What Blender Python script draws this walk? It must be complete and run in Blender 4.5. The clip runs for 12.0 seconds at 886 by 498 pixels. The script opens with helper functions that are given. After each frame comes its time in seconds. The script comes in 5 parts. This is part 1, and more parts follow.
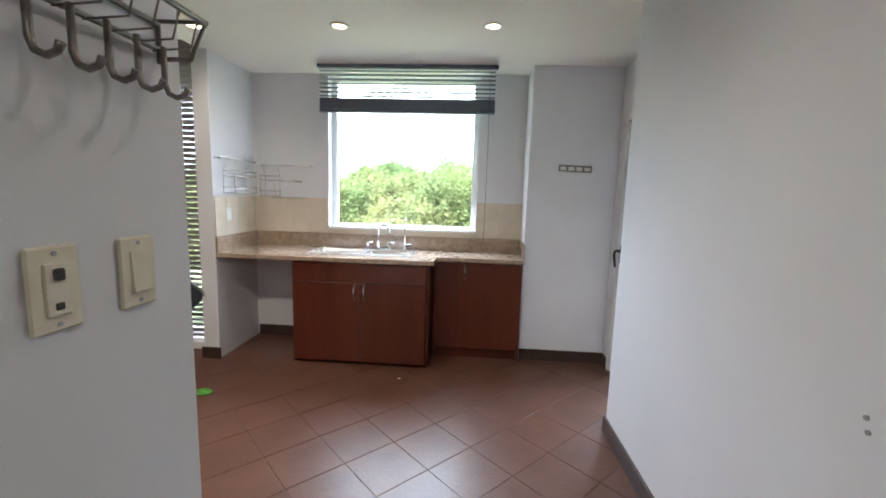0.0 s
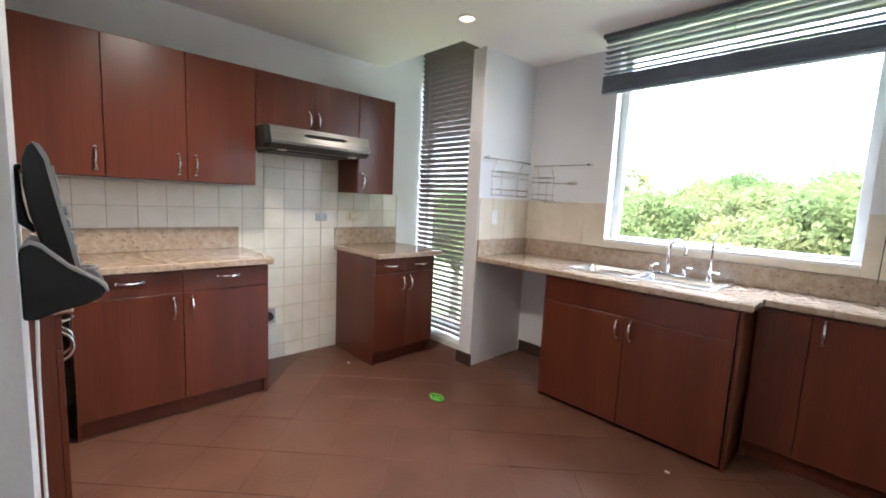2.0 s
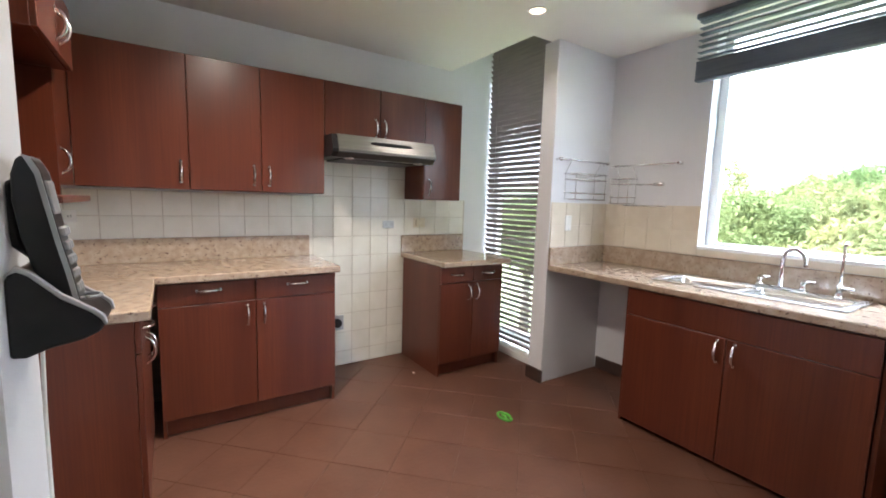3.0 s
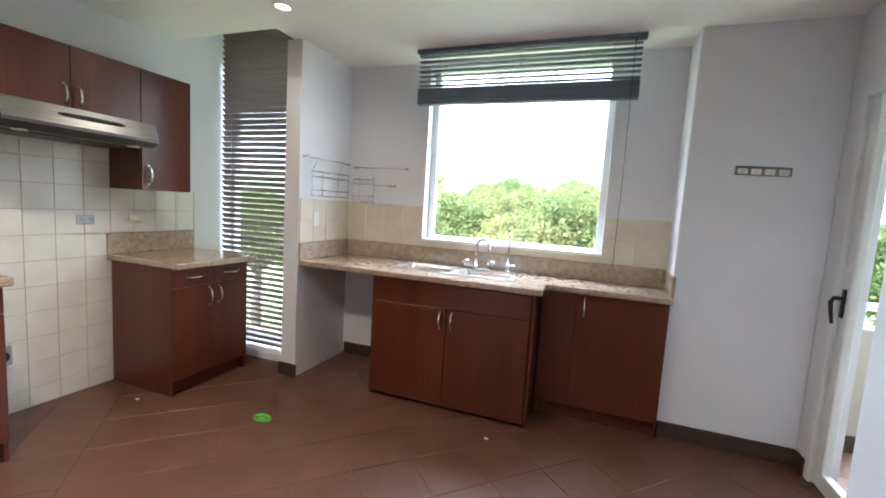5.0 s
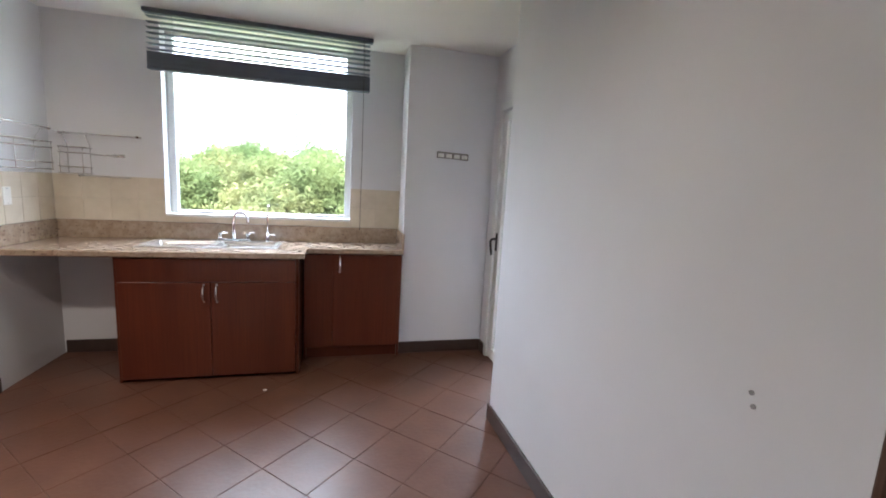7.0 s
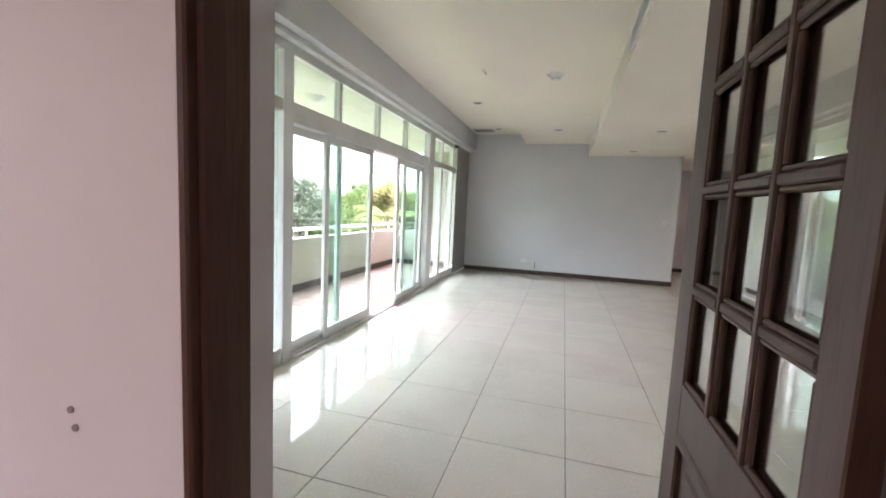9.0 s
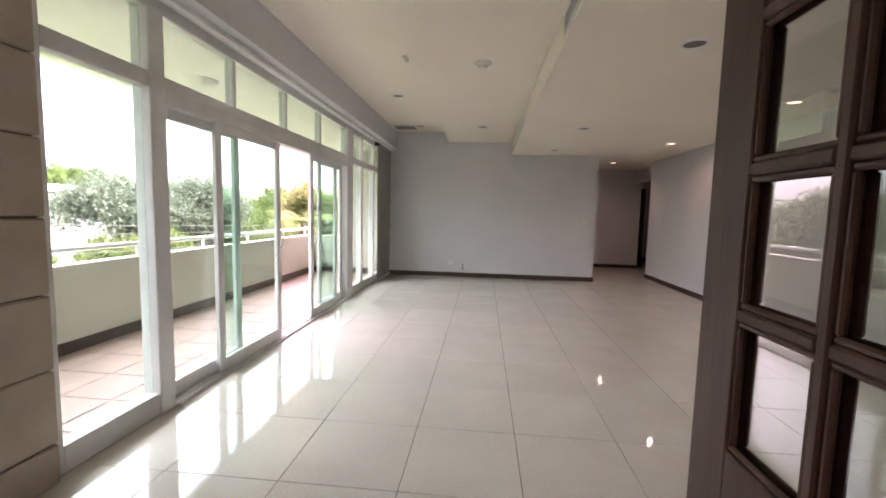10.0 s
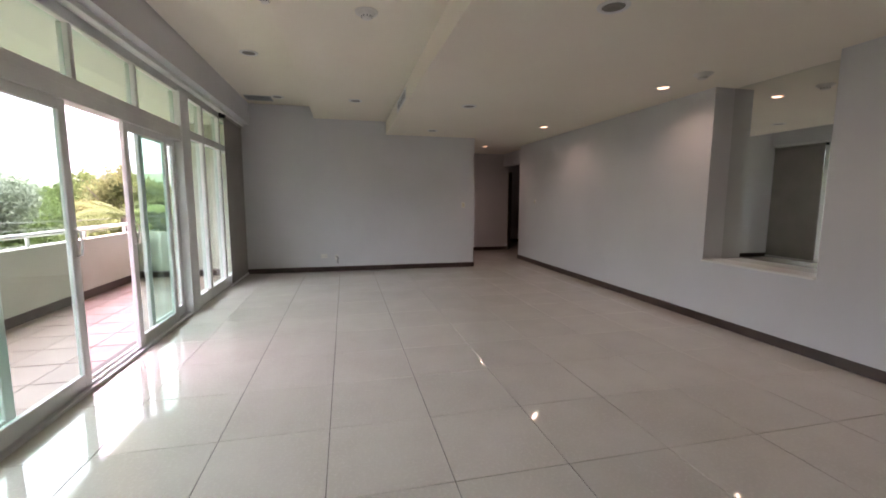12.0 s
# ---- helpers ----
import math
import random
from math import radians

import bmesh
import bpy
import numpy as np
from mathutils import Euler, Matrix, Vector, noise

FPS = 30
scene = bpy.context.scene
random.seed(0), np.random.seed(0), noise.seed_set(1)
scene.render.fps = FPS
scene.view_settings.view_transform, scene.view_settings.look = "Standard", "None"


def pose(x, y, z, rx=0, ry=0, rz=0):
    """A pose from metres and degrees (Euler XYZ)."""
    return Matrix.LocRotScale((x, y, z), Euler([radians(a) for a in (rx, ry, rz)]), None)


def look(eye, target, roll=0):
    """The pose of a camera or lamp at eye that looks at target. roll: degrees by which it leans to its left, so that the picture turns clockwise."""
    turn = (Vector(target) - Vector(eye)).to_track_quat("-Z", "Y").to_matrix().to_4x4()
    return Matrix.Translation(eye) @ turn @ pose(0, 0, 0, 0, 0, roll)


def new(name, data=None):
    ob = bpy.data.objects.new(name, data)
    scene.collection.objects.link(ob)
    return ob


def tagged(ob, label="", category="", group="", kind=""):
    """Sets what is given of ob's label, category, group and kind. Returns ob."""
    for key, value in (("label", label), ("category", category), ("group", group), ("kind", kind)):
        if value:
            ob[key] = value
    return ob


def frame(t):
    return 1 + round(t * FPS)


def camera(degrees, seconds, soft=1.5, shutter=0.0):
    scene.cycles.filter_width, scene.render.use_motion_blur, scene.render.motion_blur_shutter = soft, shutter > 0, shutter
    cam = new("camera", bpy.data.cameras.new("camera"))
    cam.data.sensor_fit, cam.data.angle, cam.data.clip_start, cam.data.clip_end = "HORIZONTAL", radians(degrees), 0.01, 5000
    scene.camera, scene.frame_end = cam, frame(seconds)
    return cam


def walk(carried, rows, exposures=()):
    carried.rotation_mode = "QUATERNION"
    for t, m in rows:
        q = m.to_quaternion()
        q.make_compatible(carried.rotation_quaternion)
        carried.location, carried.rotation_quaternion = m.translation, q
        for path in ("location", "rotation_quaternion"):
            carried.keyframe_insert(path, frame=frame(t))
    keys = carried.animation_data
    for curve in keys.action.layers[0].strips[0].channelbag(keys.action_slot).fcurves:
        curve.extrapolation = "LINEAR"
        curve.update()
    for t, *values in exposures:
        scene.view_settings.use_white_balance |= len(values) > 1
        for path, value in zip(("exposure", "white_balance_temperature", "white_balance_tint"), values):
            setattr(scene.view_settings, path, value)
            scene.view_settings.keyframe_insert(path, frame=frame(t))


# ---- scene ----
cam = camera(94.0, 12.0, soft=1.8)
PATH = [
    (0, (0.061, -0.041, 1.445), (-0.075, 1.937, 1.18), 1.7),
    (0.5, (0.079, 0.191, 1.439), (-0.235, 2.154, 1.216), 1.2),
    (1, (0.173, 0.407, 1.373), (-0.583, 2.245, 1.146), 2.2),
    (1.5, (0.195, 0.59, 1.351), (-0.957, 2.205, 1.103), 3.0),
    (2, (0.149, 0.754, 1.344), (-1.293, 2.119, 1.107), 2.7),
    (2.5, (0.098, 0.853, 1.352), (-1.546, 1.968, 1.115), 1.4),
    (2.7, (0.081, 0.866, 1.352), (-1.598, 1.928, 1.123), 1.5),
    (4.3, (-0.007, 0.769, 1.362), (-1.099, 2.433, 1.168), 3.4),
    (4.5, (-0.003, 0.747, 1.364), (-0.974, 2.485, 1.171), 3.5),
    (5, (0.036, 0.667, 1.373), (-0.645, 2.537, 1.171), 3.5),
    (5.5, (0.081, 0.537, 1.374), (-0.343, 2.479, 1.154), 3.3),
    (6, (0.07, 0.408, 1.378), (-0.094, 2.387, 1.141), 3.0),
    (6.5, (0.006, 0.265, 1.398), (0.154, 2.242, 1.135), 3.2),
    (7, (-0.001, 0.175, 1.416), (0.491, 2.092, 1.127), 3.2),
    (7.5, (0.044, 0.115, 1.422), (0.95, 1.876, 1.145), 4.8),
    (7.7, (0.081, 0.104, 1.421), (1.236, 1.714, 1.147), 5.2),
    (9.3, (0.609, 0.106, 1.337), (2.556, 0.519, 1.145), 2.0),
    (9.5, (0.706, 0.137, 1.333), (2.667, 0.486, 1.145), 1.8),
    (10, (0.919, 0.232, 1.335), (2.902, 0.423, 1.157), 1.4),
    (10.5, (1.092, 0.288, 1.323), (3.078, 0.398, 1.115), 1.2),
    (11, (1.295, 0.327, 1.326), (3.28, 0.394, 1.087), 0.9),
    (11.5, (1.459, 0.388, 1.322), (3.439, 0.258, 1.071), 0.8),
    (12, (1.603, 0.484, 1.331), (3.536, 0.027, 1.094), 0.2),
]
walk(cam, [(t, look(eye, target, roll)) for t, eye, target, roll in PATH],
     exposures=[(0.0, 4.78, 5700, 10), (1.5, 4.97, 5650, 11), (2.5, 4.98, 5800, 13), (4.5, 4.93, 5700, 12), (5.5, 4.72, 5750, 11), (7.0, 4.66, 5800, 14), (7.7, 4.6, 6050, 24), (9.3, 4.95, 6700, 42), (10.5, 4.22, 7200, 49), (12.0, 4.12, 6900, 46)])

# ---- daylight: bright overcast ----
world = bpy.data.worlds.new("sky")
scene.world = world
world.use_nodes = True
wt = world.node_tree
sky = wt.nodes.new("ShaderNodeTexSky")
sky.sky_type, sky.sun_disc = "NISHITA", False
sky.sun_elevation, sky.sun_rotation, sky.air_density, sky.dust_density = radians(52), radians(200), 1.0, 5.0
wc, wn, wr = wt.nodes.new("ShaderNodeTexCoord"), wt.nodes.new("ShaderNodeTexNoise"), wt.nodes.new("ShaderNodeMapRange")
wm, wh = wt.nodes.new("ShaderNodeMapping"), wt.nodes.new("ShaderNodeMix")
wm.inputs["Scale"].default_value = (1.6, 1.6, 5.0)
wn.inputs["Scale"].default_value, wn.inputs["Detail"].default_value = 1.7, 5
wr.inputs["From Min"].default_value, wr.inputs["From Max"].default_value = 0.3, 0.75
wr.inputs["To Min"].default_value, wr.inputs["To Max"].default_value = 0.62, 0.97
wh.data_type = "RGBA"
wh.inputs["B"].default_value = (5.4, 5.6, 5.8, 1)
wt.links.new(wc.outputs["Generated"], wm.inputs["Vector"])
wt.links.new(wm.outputs[0], wn.inputs["Vector"])
wt.links.new(wn.outputs["Fac"], wr.inputs["Value"])
wt.links.new(wr.outputs[0], wh.inputs["Factor"])
wt.links.new(sky.outputs[0], wh.inputs["A"])
# an overcast sky is several times brighter overhead than at the horizon
wx, wz, wg = wt.nodes.new("ShaderNodeSeparateXYZ"), wt.nodes.new("ShaderNodeMapRange"), wt.nodes.new("ShaderNodeVectorMath")
wz.inputs["To Min"].default_value, wz.inputs["To Max"].default_value = 0.2, 1.8
wg.operation = "SCALE"
wt.links.new(wc.outputs["Generated"], wx.inputs[0])
wt.links.new(wx.outputs["Z"], wz.inputs["Value"])
wt.links.new(wh.outputs["Result"], wg.inputs[0])
wt.links.new(wz.outputs[0], wg.inputs["Scale"])
wt.links.new(wg.outputs[0], wt.nodes["Background"].inputs[0])
wt.nodes["Background"].inputs[1].default_value = 0.15
sun = new("sun", bpy.data.lights.new("sun", "SUN"))
sun.data.energy, sun.data.angle, sun.data.color = 0.5, radians(14), (1, 0.96, 0.9)
sun.matrix_world = look((0, 0, 0), (0.2, 0.55, -0.8))


# ---- mesh helpers ----
class Geo:
    """Collects vertices and faces."""

    def __init__(self):
        self.v, self.f, self.s = [], [], []

    def face(self, idx, smooth=False):
        self.f.append(tuple(idx))
        self.s.append(smooth)

    def hull_faces(self, faces, c):
        for q in faces:
            p = [Vector(self.v[i]) for i in q]
            n = (p[1] - p[0]).cross(p[2] - p[0])
            mid = sum(p, Vector()) / len(p)
            self.face(q if n.dot(mid - Vector(c)) > 0 else q[::-1])

    def box(self, x0, x1, y0, y1, z0, z1, c=0.0):
        b, base = ((x0, x1), (y0, y1), (z0, z1)), len(self.v)
        c = min(c, (x1 - x0) * .45, (y1 - y0) * .45, (z1 - z0) * .45)
        mid = [(p + q) / 2 for p, q in b]
        if c <= 0:
            for k in range(8):
                self.v.append((b[0][k & 1], b[1][k >> 1 & 1], b[2][k >> 2]))
            fs = [(0, 2, 6, 4), (1, 3, 7, 5), (0, 1, 5, 4), (2, 3, 7, 6), (0, 1, 3, 2), (4, 5, 7, 6)]
            self.hull_faces([tuple(base + i for i in q) for q in fs], mid)
            return self
        for k in range(8):
            s = (k & 1, k >> 1 & 1, k >> 2)
            for a in range(3):
                self.v.append(tuple(b[i][s[i]] + (0 if i == a else (c if s[i] == 0 else -c)) for i in range(3)))
        i3, fs = (lambda k, a: base + k * 3 + a), []
        ring = ((0, 0), (1, 0), (1, 1), (0, 1))
        for a in range(3):
            o = [i for i in range(3) if i != a]
            for s in (0, 1):
                fs.append(tuple(i3((s << a) | (p << o[0]) | (q << o[1]), a) for p, q in ring))
            for p, q in ring:
                k0 = (p << o[0]) | (q << o[1])
                k1 = k0 | (1 << a)
                fs.append((i3(k0, o[0]), i3(k1, o[0]), i3(k1, o[1]), i3(k0, o[1])))
        fs += [tuple(i3(k, a) for a in range(3)) for k in range(8)]
        self.hull_faces(fs, mid)
        return self

    def cyl(self, p0, p1, r0, r1=None, n=14, caps=True):
        return self.tube([p0, p1], [r0, r0 if r1 is None else r1], n, caps)

    def tube(self, pts, r, n=8, caps=True):
        pts = [Vector(p) for p in pts]
        rs = r if isinstance(r, (list, tuple)) else [r] * len(pts)
        base, side = len(self.v), None
        for i, p in enumerate(pts):
            d = (pts[min(i + 1, len(pts) - 1)] - pts[max(i - 1, 0)]).normalized()
            if side is None:
                side = d.orthogonal().normalized()
            side = (side - d * side.dot(d)).normalized()
            up = d.cross(side)
            for k in range(n):
                a = 2 * math.pi * k / n
                self.v.append(tuple(p + (side * math.cos(a) + up * math.sin(a)) * rs[i]))
        for i in range(len(pts) - 1):
            for k in range(n):
                a, b = base + i * n + k, base + i * n + (k + 1) % n
                self.face((a, b, b + n, a + n), True)
        if caps:
            self.face([base + k for k in range(n)][::-1])
            self.face([base + (len(pts) - 1) * n + k for k in range(n)])
        return self

    def lathe(self, profile, centre=(0, 0, 0), n=24):
        base, cx = len(self.v), Vector(centre)
        for r, z in profile:
            for k in range(n):
                a = 2 * math.pi * k / n
                self.v.append(tuple(cx + Vector((r * math.cos(a), r * math.sin(a), z))))
        for i in range(len(profile) - 1):
            for k in range(n):
                a, b = base + i * n + k, base + i * n + (k + 1) % n
                self.face((a, b, b + n, a + n), True)
        return self

    def prism(self, poly, axis, a0, a1):
        """A polygon carried along an axis: poly holds the other two coordinates."""
        base, n = len(self.v), len(poly)
        o = [i for i in range(3) if i != axis]
        for a in (a0, a1):
            for p in poly:
                q = [0, 0, 0]
                q[axis], q[o[0]], q[o[1]] = a, p[0], p[1]
                self.v.append(tuple(q))
        area = sum(poly[i][0] * poly[(i + 1) % n][1] - poly[(i + 1) % n][0] * poly[i][1] for i in range(n))
        flip = (area < 0) != (axis == 1)
        lo, hi = list(range(base, base + n)), list(range(base + n, base + 2 * n))
        self.face(lo if flip else lo[::-1])
        self.face(hi[::-1] if flip else hi)
        for i in range(n):
            q = (lo[i], lo[(i + 1) % n], hi[(i + 1) % n], hi[i])
            self.face(q[::-1] if flip else q)
        return self

    def mesh(self, name, material):
        me = bpy.data.meshes.new(name)
        me.from_pydata(self.v, [], self.f)
        me.polygons.foreach_set("use_smooth", self.s)
        me.materials.append(material)
        me.update()
        return me


def part(name, geo, material, parent, label=""):
    ob = new(name, geo.mesh(name, material) if isinstance(geo, Geo) else geo)
    ob.parent = parent
    if label:
        ob["label"] = label
    return ob


def thing(name, m, label, category, group="", kind=""):
    ob = new(name)
    ob.matrix_world = m
    return tagged(ob, label, category, group, kind)


def built(name, geo, material, label="", category="", group="", kind="structure"):
    return tagged(new(name, geo.mesh(name, material)), label, category, group, kind)


def arc(c, r, a0, a1, n, plane=0):
    """Points of an arc; plane 0: x-z, 1: y-z, 2: x-y."""
    out = []
    for i in range(n + 1):
        a = radians(a0 + (a1 - a0) * i / n)
        u, w = r * math.cos(a), r * math.sin(a)
        out.append(((c[0] + u, c[1], c[2] + w), (c[0], c[1] + u, c[2] + w), (c[0] + u, c[1] + w, c[2]))[plane])
    return out


def clip(poly, x0, x1, y0, y1):
    for axis, lim, keep in ((0, x0, 1), (0, x1, -1), (1, y0, 1), (1, y1, -1)):
        out = []
        for i, p in enumerate(poly):
            q = poly[(i + 1) % len(poly)]
            dp, dq = (p[axis] - lim) * keep, (q[axis] - lim) * keep
            if dp >= 0:
                out.append(p)
            if dp * dq < 0:
                t = dp / (dp - dq)
                out.append((p[0] + (q[0] - p[0]) * t, p[1] + (q[1] - p[1]) * t))
        poly = out
        if len(poly) < 3:
            return []
    return poly


# ---- materials ----
def material(name, a, b=None, rough=0.5, metal=0.0, scale=(3, 3, 3), detail=4, contrast=(0.35, 0.65), fine=None, bump=0.0, bump_scale=80.0,
             rough_var=0.0, coat=0.0, per_piece=0.0, emit=None, specular=0.5):
    m = bpy.data.materials.new(name)
    m.use_nodes = True
    t, p = m.node_tree, m.node_tree.nodes["Principled BSDF"]
    p.inputs["Roughness"].default_value, p.inputs["Metallic"].default_value = rough, metal
    p.inputs["Coat Weight"].default_value, p.inputs["Coat Roughness"].default_value = coat, 0.15
    p.inputs["Specular IOR Level"].default_value = specular
    p.inputs["Base Color"].default_value = (*a, 1)
    if emit:
        p.inputs["Emission Color"].default_value, p.inputs["Emission Strength"].default_value = (*emit[0], 1), emit[1]
    geo, mp = t.nodes.new("ShaderNodeNewGeometry"), t.nodes.new("ShaderNodeMapping")
    mp.inputs["Scale"].default_value = scale
    t.links.new(geo.outputs["Position"], mp.inputs["Vector"])
    colour = None
    if b is not None:
        n, r, x = t.nodes.new("ShaderNodeTexNoise"), t.nodes.new("ShaderNodeMapRange"), t.nodes.new("ShaderNodeMix")
        n.inputs["Scale"].default_value, n.inputs["Detail"].default_value = 1.0, detail
        r.inputs["From Min"].default_value, r.inputs["From Max"].default_value = contrast
        x.data_type = "RGBA"
        x.inputs["A"].default_value, x.inputs["B"].default_value = (*a, 1), (*b, 1)
        t.links.new(mp.outputs[0], n.inputs["Vector"])
        t.links.new(n.outputs["Fac"], r.inputs["Value"])
        t.links.new(r.outputs[0], x.inputs["Factor"])
        colour = x.outputs["Result"]
        if rough_var:
            rr = t.nodes.new("ShaderNodeMapRange")
            rr.inputs["To Min"].default_value, rr.inputs["To Max"].default_value = rough - rough_var, rough + rough_var
            t.links.new(n.outputs["Fac"], rr.inputs["Value"])
            t.links.new(rr.outputs[0], p.inputs["Roughness"])
    if fine:
        c, fs, lo, hi = fine
        n, r, x = t.nodes.new("ShaderNodeTexNoise"), t.nodes.new("ShaderNodeMapRange"), t.nodes.new("ShaderNodeMix")
        mq = t.nodes.new("ShaderNodeMapping")
        mq.inputs["Scale"].default_value = fs
        n.inputs["Scale"].default_value, n.inputs["Detail"].default_value = 1.0, 3
        r.inputs["From Min"].default_value, r.inputs["From Max"].default_value = lo, hi
        x.data_type = "RGBA"
        x.inputs["B"].default_value = (*c, 1)
        t.links.new(geo.outputs["Position"], mq.inputs["Vector"])
        t.links.new(mq.outputs[0], n.inputs["Vector"])
        t.links.new(n.outputs["Fac"], r.inputs["Value"])
        t.links.new(r.outputs[0], x.inputs["Factor"])
        if colour:
            t.links.new(colour, x.inputs["A"])
        else:
            x.inputs["A"].default_value = (*a, 1)
        colour = x.outputs["Result"]
    if per_piece and colour:
        info, r, x = t.nodes.new("ShaderNodeObjectInfo"), t.nodes.new("ShaderNodeMapRange"), t.nodes.new("ShaderNodeHueSaturation")
        r.inputs["To Min"].default_value, r.inputs["To Max"].default_value = 1 - per_piece, 1 + per_piece
        t.links.new(info.outputs["Random"], r.inputs["Value"])
        t.links.new(r.outputs[0], x.inputs["Value"])
        t.links.new(colour, x.inputs["Color"])
        colour = x.outputs[0]
    if colour:
        t.links.new(colour, p.inputs["Base Color"])
    if bump:
        n, bp = t.nodes.new("ShaderNodeTexNoise"), t.nodes.new("ShaderNodeBump")
        n.inputs["Scale"].default_value, n.inputs["Detail"].default_value = bump_scale, 3
        bp.inputs["Strength"].default_value, bp.inputs["Distance"].default_value = bump, 0.01
        t.links.new(geo.outputs["Position"], n.inputs["Vector"])
        t.links.new(n.outputs["Fac"], bp.inputs["Height"])
        t.links.new(bp.outputs[0], p.inputs["Normal"])
    return m


def pane_material(name, tint, gloss=1.0, power=5.0):
    """Window glass: clear, tinted, with a mirror-like gloss that grows at grazing view."""
    m = bpy.data.materials.new(name)
    m.use_nodes = True
    t = m.node_tree
    t.nodes.remove(t.nodes["Principled BSDF"])
    tr, gl, mx, fr, pw, sc = (t.nodes.new("ShaderNode" + k) for k in ("BsdfTransparent", "BsdfGlossy", "MixShader", "LayerWeight", "Math", "MapRange"))
    tr.inputs[0].default_value = (*tint, 1)
    gl.inputs["Roughness"].default_value = 0.01
    pw.operation = "POWER"
    pw.inputs[1].default_value = power
    sc.inputs["To Min"].default_value, sc.inputs["To Max"].default_value = 0.03 * gloss, 0.7
    t.links.new(fr.outputs["Facing"], pw.inputs[0])
    t.links.new(pw.outputs[0], sc.inputs["Value"])
    t.links.new(sc.outputs[0], mx.inputs[0])
    t.links.new(tr.outputs[0], mx.inputs[1])
    t.links.new(gl.outputs[0], mx.inputs[2])
    t.links.new(mx.outputs[0], t.nodes["Material Output"].inputs[0])
    return m


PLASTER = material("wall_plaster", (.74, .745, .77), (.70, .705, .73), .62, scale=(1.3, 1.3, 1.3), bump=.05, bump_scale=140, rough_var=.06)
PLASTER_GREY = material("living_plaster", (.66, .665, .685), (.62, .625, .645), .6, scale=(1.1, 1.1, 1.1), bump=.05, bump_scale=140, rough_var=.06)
CEILING = material("ceiling_paint", (.80, .78, .74), (.77, .75, .71), .75, scale=(.9, .9, .9), bump=.04, bump_scale=160)
CEILING_CREAM = material("cream_ceiling_paint", (.86, .81, .70), (.83, .78, .67), .75, scale=(.9, .9, .9), bump=.04, bump_scale=160)
WHITE = material("white_enamel", (.80, .80, .78), (.74, .74, .72), .32, scale=(5, 5, 5), rough_var=.05)
WHITE_ALU = material("white_aluminium", (.78, .79, .78), (.70, .71, .70), .38, scale=(3, 3, 3), rough_var=.06, bump=.02)
IVORY = material("ivory_plastic", (.72, .67, .53), (.66, .60, .46), .35, scale=(30, 30, 30))
PLASTIC_WHITE = material("white_plastic", (.78, .77, .73), (.72, .71, .67), .4, scale=(20, 20, 20))
TERRACOTTA = material("brown_floor_tile", (.100, .043, .027), (.132, .060, .038), .36, scale=(4.5, 4.5, 4.5), detail=6, fine=((.11, .055, .035), (24, 24, 24), .55, .8),
                      bump=.12, bump_scale=45, rough_var=.10, per_piece=.03)
GROUT_PINK = material("balcony_grout", (.36, .27, .235), (.30, .225, .195), .85, scale=(14, 14, 14))
GROUT_BROWN = material("brown_grout", (.072, .034, .023), (.145, .078, .052), .85, scale=(14, 14, 14), bump=.2, bump_scale=200)
PORCELAIN = material("polished_porcelain", (.68, .635, .575), (.63, .585, .525), .055, scale=(2.5, 2.5, 2.5), detail=6, fine=((.72, .68, .62), (60, 60, 60), .5, .8), rough_var=.015, per_piece=.025)
GROUT_GREY = material("grey_grout", (.17, .155, .14), (.11, .10, .09), .8, scale=(12, 12, 12))
BASEBOARD = material("dark_baseboard", (.045, .027, .022), (.065, .04, .032), .4, scale=(6, 6, 6), rough_var=.08)
WOOD = material("mahogany_veneer", (.068, .0145, .0072), (.132, .0325, .0138), .30, scale=(6, 6, .45), detail=5, contrast=(.25, .75), fine=((.072, .0155, .0078), (130, 130, 3), .4, .9),
                rough_var=.03, coat=.12, per_piece=.08, specular=.42)
DARK_WOOD = material("dark_door_timber", (.085, .044, .031), (.115, .064, .047), .50, scale=(16, 16, 1.4), detail=5, fine=((.055, .031, .024), (120, 120, 8), .5, .9), bump=.03, bump_scale=90, rough_var=.07, specular=.3)
GRANITE = material("beige_granite", (.44, .35, .265), (.32, .235, .17), .14, scale=(24, 24, 24), detail=6, contrast=(.36, .68), fine=((.11, .065, .05), (70, 42, 70), .59, .73), rough_var=.04, coat=.2)
GLAZED = material("glazed_wall_tile", (.76, .74, .67), (.70, .68, .60), .12, scale=(7, 7, 7), rough_var=.04, per_piece=.025, bump=.015, bump_scale=20)
GROUT_CREAM = material("cream_grout", (.62, .55, .45), (.56, .49, .40), .85, scale=(20, 20, 20))
GROUT_WALL = material("wall_grout", (.55, .50, .42), (.45, .40, .33), .85, scale=(20, 20, 20))
CREAM_TILE = material("cream_wall_tile", (.70, .63, .52), (.64, .57, .46), .16, scale=(9, 9, 9), rough_var=.04, per_piece=.02)
STEEL = material("brushed_steel", (.62, .62, .61), (.52, .52, .51), .27, 1.0, scale=(4, 160, 160), detail=3, rough_var=.07)
HOOD_STEEL = material("smooth_brushed_steel", (.28, .275, .27), (.22, .215, .21), .34, 1.0, scale=(200, 3, 200), detail=2, rough_var=.02)
HOOD_DARK = material("dark_hood_metal", (.05, .045, .043), (.065, .058, .055), .42, .3, scale=(20, 20, 20), rough_var=.05)
CHROME = material("chrome", (.80, .80, .80), (.72, .72, .72), .12, 1.0, scale=(30, 30, 30), rough_var=.04)
